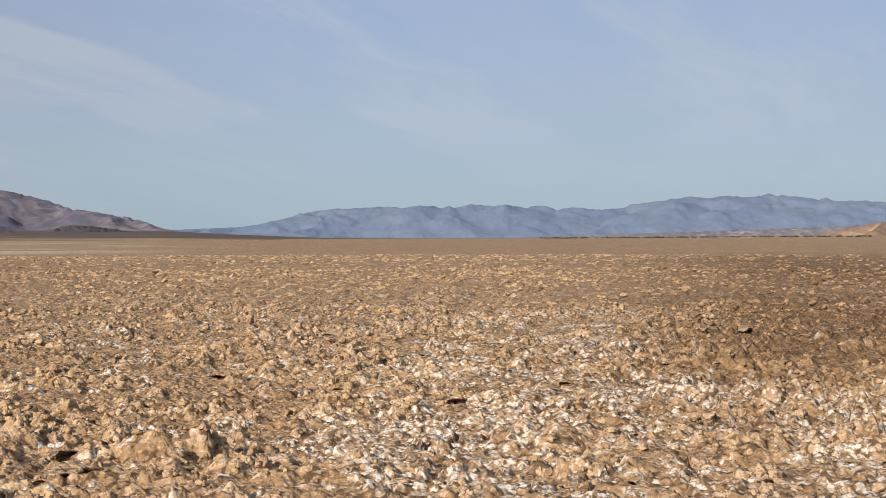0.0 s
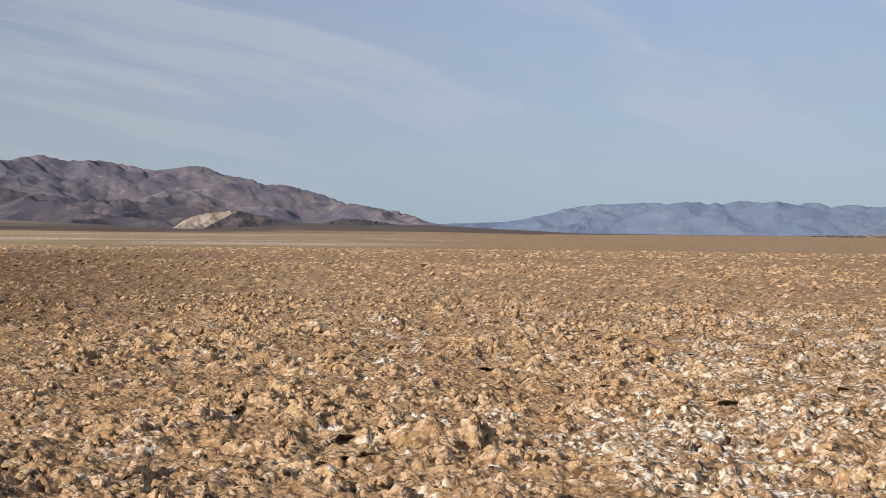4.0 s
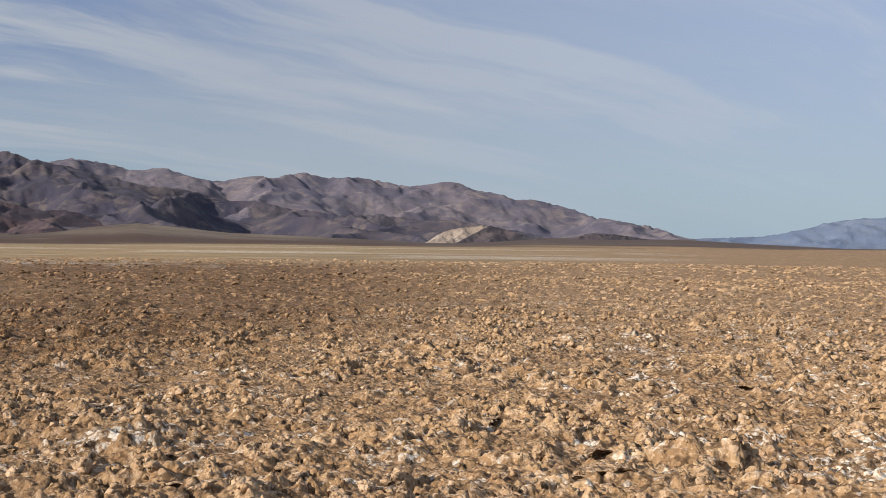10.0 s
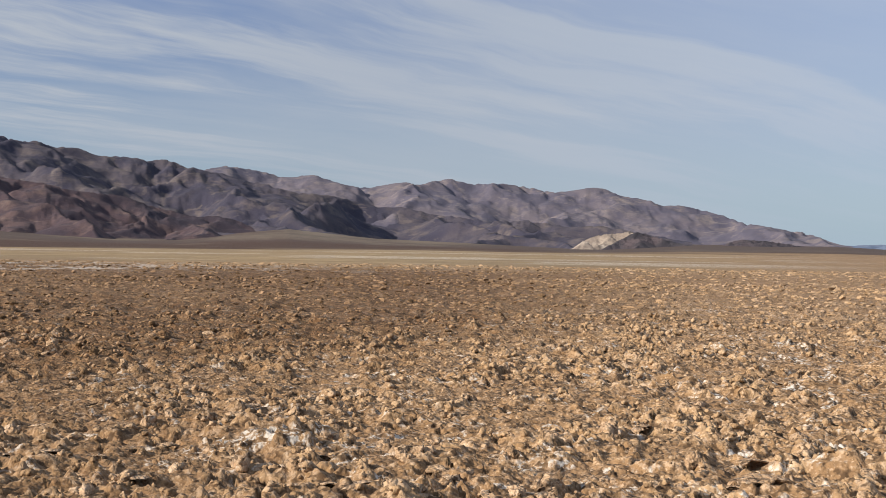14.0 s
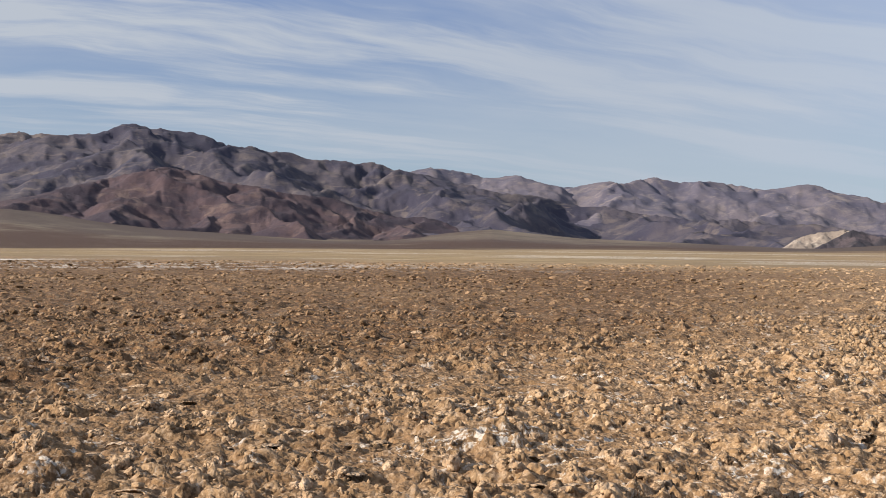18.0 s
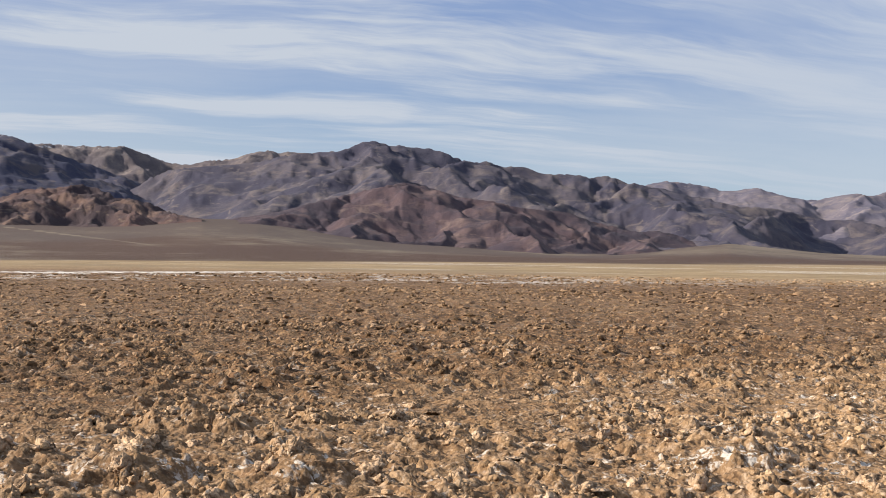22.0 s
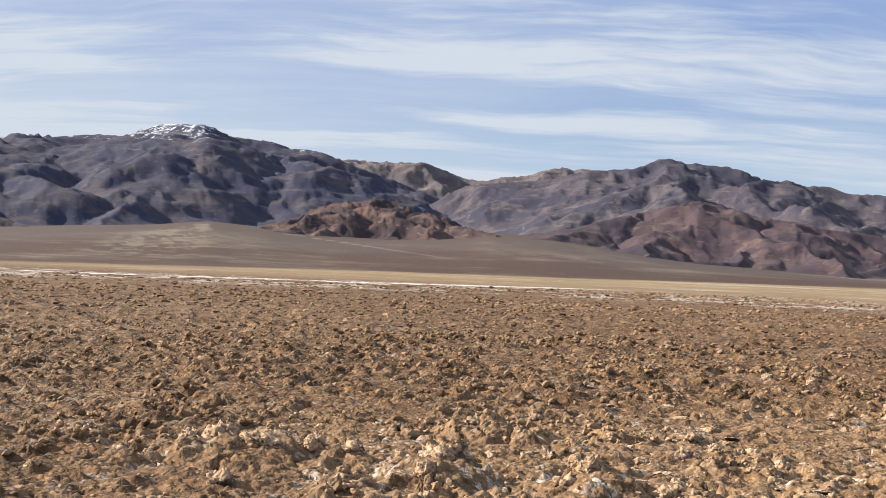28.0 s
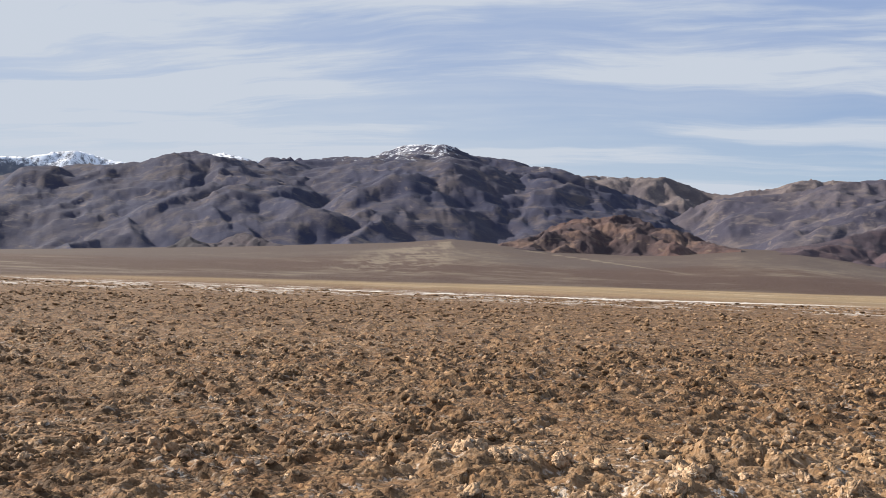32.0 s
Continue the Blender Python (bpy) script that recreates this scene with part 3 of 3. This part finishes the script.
rock_red = rock("red_brown_rock", (0.034, 0.025, 0.034), (0.058, 0.037, 0.042), (0.088, 0.057, 0.055), vein=(0.14, 0.095, 0.078), grit=0.45)
rock_rust = rock("rust_rock", (0.038, 0.025, 0.028), (0.078, 0.045, 0.04), (0.13, 0.08, 0.06), vein=(0.155, 0.112, 0.082))
rock_cream = rock("cream_rock", (0.196, 0.155, 0.127), (0.333, 0.27, 0.218), (0.483, 0.414, 0.345))
rock_dark = rock("dark_basalt", (0.032, 0.028, 0.034), (0.055, 0.043, 0.05), (0.08, 0.06, 0.064))

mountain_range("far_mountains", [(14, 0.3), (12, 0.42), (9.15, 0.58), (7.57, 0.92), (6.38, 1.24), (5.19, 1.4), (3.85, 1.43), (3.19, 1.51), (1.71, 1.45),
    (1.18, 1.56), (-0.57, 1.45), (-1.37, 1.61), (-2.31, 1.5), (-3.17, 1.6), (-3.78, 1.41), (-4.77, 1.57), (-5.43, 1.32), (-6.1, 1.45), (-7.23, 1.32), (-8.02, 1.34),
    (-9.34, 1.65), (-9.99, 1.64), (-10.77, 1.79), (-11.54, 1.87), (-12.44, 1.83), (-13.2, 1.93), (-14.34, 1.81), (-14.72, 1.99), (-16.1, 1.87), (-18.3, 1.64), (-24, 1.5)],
    4000, 880, rock_hazed_blue, "hazy blue mountain range beyond the salt flat", 201, 380, 44, slope=0.3, rugged=0.45, jag=0.022)
rock_pale = rock("pale_gravel", (0.126, 0.114, 0.132), (0.18, 0.156, 0.162), (0.312, 0.27, 0.246))
rock_ochre = rock("ochre_clay", (0.143, 0.0935, 0.066), (0.22, 0.143, 0.0935), (0.33, 0.231, 0.154))
mountain_range("gravel_slope", [(-3.5, 0.0), (-5, 0.06), (-8, 0.16), (-11, 0.26), (-14, 0.36), (-17, 0.45), (-19.5, 0.55), (-24, 0.6)], 3000, 800, rock_pale,
    "pale gravel slope below the hazy range", 321, 160, 30)
mountain_range("ochre_hill", [(-17.3, 0.15), (-18.6, 0.42), (-19.6, 0.62), (-20.6, 0.8), (-22, 0.9), (-24, 0.7)], 2500, 300, rock_ochre, "low ochre clay hill at the plain's edge", 331, 80, 30)
mountain_range("plateau_mountains", [(55, 4.2), (57.7, 4.83), (59.05, 4.84), (60.1, 4.89), (60.9, 4.81), (62, 4.46), (63.3, 4.31), (63.9, 4.11), (64.8, 4.23), (65.9, 4.64),
    (66.7, 4.89), (68.4, 4.84), (70.4, 4.88), (73, 4.7)], 3700, 950, rock_buff, "buff plateau mountains dusted with snow in the gap behind", 211, 240, 80,
    snow=(4.3, 5.0, [(60, 0.0), (66, 0.2), (70, 0.36), (73, 0.4)]))
mountain_range("snow_mountains", [(84.5, 4.6), (86.9, 5.17), (87.8, 5.26), (88.5, 5.06), (91.3, 4.5), (92.5, 4.59), (93.5, 4.81), (94, 4.98), (95, 4.84), (95.7, 4.72), (96.2, 4.54),
    (98, 4.5), (102, 4.3)], 4050, 780, rock_snow, "distant snow-covered mountain ridge", 221, 220, 60, snow=(3.6, 4.5, [(80, 0.54), (102, 0.54)]))
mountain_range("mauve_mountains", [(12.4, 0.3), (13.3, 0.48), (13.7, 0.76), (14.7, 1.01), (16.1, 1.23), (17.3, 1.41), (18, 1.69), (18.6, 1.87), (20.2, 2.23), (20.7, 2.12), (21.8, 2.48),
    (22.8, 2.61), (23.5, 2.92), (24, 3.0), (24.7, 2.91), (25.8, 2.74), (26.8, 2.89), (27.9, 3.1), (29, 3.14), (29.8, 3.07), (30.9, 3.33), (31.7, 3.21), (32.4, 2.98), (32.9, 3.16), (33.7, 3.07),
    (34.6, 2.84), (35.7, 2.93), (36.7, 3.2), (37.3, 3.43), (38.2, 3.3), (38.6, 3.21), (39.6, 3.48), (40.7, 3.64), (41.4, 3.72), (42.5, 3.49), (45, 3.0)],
    3000, 1350, rock_hazed_mauve, "mauve-brown desert mountain range with folded slopes", 231, 420, 100, slope=0.36, rugged=0.6)
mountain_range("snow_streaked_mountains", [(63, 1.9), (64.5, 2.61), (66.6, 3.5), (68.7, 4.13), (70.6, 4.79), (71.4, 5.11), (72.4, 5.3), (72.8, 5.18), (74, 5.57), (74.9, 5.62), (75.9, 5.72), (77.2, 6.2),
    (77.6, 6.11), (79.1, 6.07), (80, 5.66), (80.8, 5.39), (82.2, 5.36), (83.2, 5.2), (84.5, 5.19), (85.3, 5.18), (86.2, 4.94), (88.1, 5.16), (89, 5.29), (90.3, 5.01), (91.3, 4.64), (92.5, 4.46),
    (93.8, 4.39), (95, 4.21), (96.2, 4.16), (97.4, 3.6), (100, 3.5), (104, 3.0)], 2200, 1900, rock_hazed_slate, "tall slate-blue mountain with snow-streaked summit", 241, 460, 130, slope=0.36, rugged=0.8,
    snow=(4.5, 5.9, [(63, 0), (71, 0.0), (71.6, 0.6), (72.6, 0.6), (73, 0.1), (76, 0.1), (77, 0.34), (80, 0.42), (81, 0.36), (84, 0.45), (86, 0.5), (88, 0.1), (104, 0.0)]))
mountain_range("grey_mountains", [(19.5, 0.4), (20.7, 0.69), (22.6, 1.01), (23.9, 1.21), (25.2, 1.12), (26.3, 1.29), (27.6, 1.41), (29, 1.32), (30.3, 1.51), (31.7, 1.63), (33, 1.96), (34.3, 1.94),
    (35.4, 2.19), (36.2, 2.44), (38.3, 2.56), (39.1, 2.83), (40.4, 3.04), (41.4, 3.33), (42.7, 3.56), (43.6, 3.74), (44.1, 3.96), (44.9, 3.88), (45.7, 3.96), (46.2, 4.04), (47, 3.99),
    (48.3, 4.41), (49.1, 4.31), (49.8, 4.62), (50.5, 4.51), (51.3, 4.78), (52.6, 5.21), (53.2, 5.2), (54.9, 5.38), (55.4, 5.53), (56.1, 5.22), (56.9, 4.98), (58.3, 4.84), (59.1, 4.76),
    (60.4, 4.43), (62, 4.2), (63.5, 4.04), (64.6, 3.93), (65.9, 3.33), (66.9, 2.64), (68.2, 1.7)], 2050, 1600, rock_hazed_grey, "dark grey-brown mountain range cut by ravines", 251, 540, 130, slope=0.42)
mountain_range("red_hill", [(38.6, 0.15), (39.8, 0.74), (40.7, 1.17), (41.7, 1.41), (42.8, 1.34), (43.8, 1.58), (44.9, 1.83), (45.9, 2.21), (47, 2.33), (48.3, 2.44), (49.6, 2.73), (51.2, 2.92),
    (52.6, 3.37), (53.9, 3.58), (55, 3.29), (56.6, 2.93), (57.9, 2.58), (59.3, 2.06), (61.1, 1.6), (62, 1.3)], 1780, 800, rock_red, "red-brown rocky foothill at the mountains' foot", 261, 340, 90, slope=0.4, rugged=0.7)
mountain_range("rust_hill", [(63.2, 1.2), (64.1, 1.57), (65, 2.12), (66.1, 2.48), (67.1, 2.64), (67.9, 2.96), (68.7, 3.2), (69.2, 3.05), (70.8, 2.79), (72.1, 2.42), (72.9, 1.86), (74.1, 1.47), (75, 1.3)],
    1880, 420, rock_rust, "rust and buff rocky foothill below the tall mountain", 271, 190, 80, rugged=1.9, jag=0.03)
mountain_range("dark_knoll", [(84.6, 0.9), (85.2, 1.12), (85.8, 1.36), (86.5, 1.65), (87.3, 1.35), (87.7, 1.07), (88.6, 1.14), (89.1, 1.38), (89.6, 0.99), (90, 0.6)],
    2050, 180, rock_dark, "dark double knoll on the gravel fan", 281, 80, 30)
mountain_range("cream_hill", [(21.2, 0.4), (21.6, 0.68), (22.3, 0.98), (23.1, 0.88), (23.9, 0.75), (24.5, 0.51), (25.2, 0.05)], 2000, 140, rock_cream, "pale cream clay hill between dark hills", 291, 80, 30, jag=0.03)
mountain_range("basalt_hill", [(18.9, 0.2), (19.7, 0.36), (21.2, 0.74), (22.1, 0.97), (22.8, 0.58), (23.9, 0.02)], 1830, 150, rock_dark, "dark brown basalt hill beside the cream hill", 301, 90, 30)
mountain_range("low_mesa", [(13.4, 0.2), (14.2, 0.37), (16.1, 0.61), (17.3, 0.67), (18, 0.48), (18.6, 0.2)], 1950, 130, rock_dark, "low dark mesa on the gravel fan", 311, 90, 26)


# ---- salt clods ----
def clod_mesh(name, seed, level, knobs):
    """A clump of knobbly lumps grown together."""
    gen = random.Random(seed * 31 + 7)
    bm = bmesh.new()
    for k in range(knobs):
        ang, out = gen.uniform(0, 6.28), 0.62 * math.sqrt(gen.random()) if knobs > 1 else 0.0
        size = gen.uniform(0.3, 0.62) * (1.15 - 0.5 * out) if knobs > 1 else 0.85
        at = Vector((out * math.cos(ang), out * math.sin(ang) * 0.85, gen.uniform(0.0, 0.42) * (1 - out)))
        off = Vector((seed * 7.3 + k * 2.9, seed * 3.1, k * 1.7))
        for v in bmesh.ops.create_icosphere(bm, subdivisions=level, radius=1)["verts"]:
            p = v.co.copy()
            q = p + 0.3 * noise.noise_vector(p * 1.5 + off)
            d = 0.7 + 0.3 * noise.noise(q * 1.3 + off) + 0.75 * abs(noise.noise(q * 2.7 + off)) - 0.5 * max(0, noise.noise(q * 2.2 - off)) + 0.5 * abs(noise.noise(q * 5.3 + off)) - 0.5 * max(0, noise.noise(q * 8.1 - off))
            q = at + q * (d * size)
            v.co = Vector((q.x, q.y, max(q.z, -0.3)))
    me = bpy.data.meshes.new(name)
    bm.to_mesh(me)
    bm.free()
    me.polygons.foreach_set("use_smooth", np.ones(len(me.polygons), dtype=bool))
    me.materials.append(mat_clod)
    return me


kinds = [clod_mesh("salt_clod", i, 3, 8) for i in range(8)] + [clod_mesh("salt_clod", i, 2, 7) for i in range(8, 24)]
rng = random.Random(5)


def scatter(count, r0, r1, keep):
    """Places for clods, more of them near the way, none where keep says no."""
    got = []
    while len(got) < count:
        az, r = rng.uniform(-23, 101), math.exp(rng.uniform(math.log(r0), math.log(r1)))
        x, y = -r * math.sin(radians(az)), r * math.cos(radians(az))
        if rng.random() < keep(az, r, x, y):
            got.append((x, y, r))
    return got


def clod_share(az, r, x, y):
    n = noise.noise(Vector((x * 0.9, y * 0.9, 3.3)))
    share = max(0.55 + 0.45 * min(max((az - 2) / 20, 0), 1), min(max((-az - 4) / 6, 0), 1))
    return share * (0.2 + max(n, 0) * 1.6)


singles = [(-8.5, 3.55, 0.19), (-8.25, 3.3, 0.13), (-7.75, 4.35, 0.15), (-10.75, 5.05, 0.17), (-10.4, 4.75, 0.14), (-14.57, 0.34, 0.15), (-9.9, 2.2, 0.24), (-9.6, 2.45, 0.17),
           (-10.1, 2.0, 0.14), (-11.1, 5.1, 0.14), (-9.62, 2.9, 0.12), (-14.4, 12.3, 0.14), (-15.2, 12.1, 0.15), (-11.1, 10.6, 0.16), (-6.3, 10.6, 0.14)]
spots = singles + [(x, y, rng.uniform(0.05, 0.12)) for x, y, r in scatter(285, 6.8, 13, clod_share)]
heights = ground_height([s[0] for s in spots], [s[1] for s in spots])
for i, ((x, y, size), z) in enumerate(zip(spots, heights)):
    ob = new("salt_clod", kinds[rng.randrange(8) if i < 40 else rng.randrange(8, 24)])
    ob.parent = ground
    ob.matrix_local = pose(x, y, z - size * 0.15, rng.uniform(-15, 15), rng.uniform(-15, 15), rng.uniform(0, 360)) @ Matrix.Diagonal((size * rng.uniform(0.8, 1.3), size, size * rng.uniform(0.7, 1.1), 1))

# crust lifted into hollow blisters
def blister_mesh(seed):
    """A low vault with a ragged mouth at the front (-y), resting on the ground at its sides and back."""
    q = np.linspace(-1, 1, 17)
    t = np.linspace(0, 1, 10)
    T, X = np.meshgrid(t, q, indexing="ij")
    rag = fractal(q * 2.4 + seed * 5.1, q * 0 + seed, 600 + seed, 3, 0.6) - 0.5
    back = np.sqrt(np.clip(1 - q * q, 0.0, 1))
    mouth = np.minimum(-0.35 + 0.7 * rag, back - 0.02)
    Y = mouth + T * (back - mouth)
    lump = 0.22 * (fractal(X * 3.2 + 3, Y * 3.2 + seed, 640 + seed, 3, 0.55) - 0.5)
    Z = 0.5 * np.sqrt(np.clip(1.03 - X * X - Y * Y, 0, 1)) + lump - 0.1
    outer = np.stack([X * (1 + 0.3 * lump), Y, Z], axis=-1).reshape(-1, 3)
    inner = np.stack([X * 0.9, Y * 0.9 + 0.06, Z - 0.12 - 0.05 * T], axis=-1).reshape(-1, 3)
    n, m = len(t), len(q)
    faces = []
    for i in range(n - 1):
        for j in range(m - 1):
            c = i * m + j
            faces += [(c, c + 1, c + m + 1, c + m), (n * m + c, n * m + c + m, n * m + c + m + 1, n * m + c + 1)]
    faces += [(j, n * m + j, n * m + j + 1, j + 1) for j in range(m - 1)]
    me = bpy.data.meshes.new("crust_blister")
    me.from_pydata(np.concatenate([outer, inner]).tolist(), [], faces)
    me.polygons.foreach_set("use_smooth", np.ones(len(me.polygons), dtype=bool))
    me.materials.append(mat_clod)
    return me


vaults = [blister_mesh(i) for i in range(8)]
heights = ground_height([b[0] for b in BLISTERS], [b[1] for b in BLISTERS])
for i, ((x, y, size, face), z) in enumerate(zip(BLISTERS, heights)):
    ob = new("crust_blister", vaults[i % 8])
    ob.parent = ground
    ob.matrix_local = pose(x, y, z + 0.38 * size, rng.uniform(-8, 8), rng.uniform(-8, 8), face + 180) @ Matrix.Diagonal((size * 1.35, size * 1.1, size * rng.uniform(0.6, 0.9), 1))

# the many smaller and farther ones, in one mesh
proto = []
for i in range(24):
    m = clod_mesh("clod_form", 30 + i, 2 if i < 12 else 1, 1)
    co = np.zeros(len(m.vertices) * 3)
    m.vertices.foreach_get("co", co)
    tri = np.zeros(len(m.polygons) * 3, dtype=np.int32)
    m.polygons.foreach_get("vertices", tri)
    proto.append((co.reshape(-1, 3), tri.reshape(-1, 3)))
    bpy.data.meshes.remove(m)
gen = np.random.RandomState(17)


def strew(count, r0, r1, forms, small, large, tall):
    """Clods strewn evenly over a belt of the plain, thicker in clusters: their points, faces and mud."""
    az = gen.uniform(-23, 101, count * 5)
    r = np.sqrt(gen.uniform(r0 * r0, r1 * r1, count * 5))
    x, y = -r * np.sin(np.radians(az)), r * np.cos(np.radians(az))
    thick = smooth(fractal(x * 0.9, y * 0.9, 501, 3, 0.6), 0.36, 0.62)
    if r1 < 30:
        thick = smooth(relief(x, y, r, az)[3], 0.15, 0.6)
    keep = np.flatnonzero((gen.uniform(0, 1, len(az)) < (0.1 if r1 < 30 else 0.25) + 0.75 * thick) & (x > -86 - 0.004 * (y - 25) ** 2))[:count]
    x, y, r, az, thick = x[keep], y[keep], r[keep], az[keep], thick[keep]
    z = ground_height(x, y)
    mud_at = zone_dark(x, y, r, az)
    pick = gen.randint(0, len(forms), len(x))
    size = (small + (large - small) * gen.uniform(0, 1, len(x)) ** 2) * (0.75 + 0.5 * thick) * (r / r0) ** 0.5
    turn = gen.uniform(0, 6.283, len(x))
    vs, fs, ms, start = [], [], [], 0
    for k, (co, tri) in enumerate(forms):
        own = np.flatnonzero(pick == k)
        c, s = np.cos(turn[own])[:, None], np.sin(turn[own])[:, None]
        px, py = co[None, :, 0] * size[own, None] * gen.uniform(0.8, 1.5, len(own))[:, None], co[None, :, 1] * size[own, None]
        pz = co[None, :, 2] * size[own, None] * gen.uniform(0.6, 1.2, len(own))[:, None] * tall
        vs.append(np.stack([c * px - s * py + x[own, None], s * px + c * py + y[own, None], pz + z[own, None] - 0.25 * tall * size[own, None]], axis=-1).reshape(-1, 3))
        fs.append((tri[None] + (start + np.arange(len(own)) * len(co))[:, None, None]).reshape(-1, 3))
        ms.append(np.repeat(mud_at[own], len(co)))
        start += len(own) * len(co)
    return np.concatenate(vs), np.concatenate(fs), np.concatenate(ms)


belts = [strew(3000, 6.8, 13, proto[:12], 0.012, 0.036, 1.0), strew(1500, 11, 22, proto[:12], 0.02, 0.055, 0.9), strew(14000, 10, 28, proto[12:], 0.015, 0.05, 0.9),
         strew(22000, 25, 60, proto[12:], 0.033, 0.1, 0.65), strew(12000, 58, 112, proto[12:], 0.06, 0.17, 0.5)]
vs, fs, ms, first = [], [], [], 0
for points, tris, muds in belts:
    vs.append(points)
    fs.append(tris + first)
    ms.append(muds)
    first += len(points)
vs, fs, ms = np.concatenate(vs), np.concatenate(fs), np.concatenate(ms)
me = bpy.data.meshes.new("salt_clods")
me.vertices.add(len(vs))
me.vertices.foreach_set("co", vs.astype(np.float32).ravel())
me.loops.add(len(fs) * 3)
me.loops.foreach_set("vertex_index", fs.astype(np.int32).ravel())
me.polygons.add(len(fs))
me.polygons.foreach_set("loop_start", np.arange(0, len(fs) * 3, 3, dtype=np.int32))
me.polygons.foreach_set("use_smooth", np.arange(len(fs)) < 4500 * 80 + 14000 * 20)
me.update(calc_edges=True)
mask(me, "mud", ms)
me.materials.append(mat_crumb)
rest = tagged(new("salt_clods", me), kind="stuff")
rest.parent = ground


# ---- dark thicket along the far edge of the plain ----
vs, fs, base_i = [], [], 0
for i in range(200):
    az = -rng.uniform(4.6, 19.5)
    r = rng.uniform(1500, 1750)
    co, tri = proto[rng.randrange(12)]
    x, y = -r * math.sin(radians(az)), r * math.cos(radians(az))
    size = rng.uniform(0.7, 1.5)
    vs.append(co * np.array([size * 2.2, size * 2.2, size]) + np.array([x, y, float(fan_rise(np.array(az), np.array(r))) + 0.4 * size]))
    fs.append(tri + base_i)
    base_i += len(co)
vs, fs = np.concatenate(vs), np.concatenate(fs)
me = bpy.data.meshes.new("thicket")
me.from_pydata(vs.tolist(), [], fs.tolist())
me.materials.append(surface("dark_scrub", lambda n, pos: n.mix(n.ramp(n.noise(pos, 0.4, 4, 0.6), 0.4, 0.6), (0.03, 0.03, 0.018), (0.06, 0.055, 0.03)), 0.95))
tagged(new("thicket", me), "dark desert scrub along the edge of the plain", "scrub", kind="stuff")
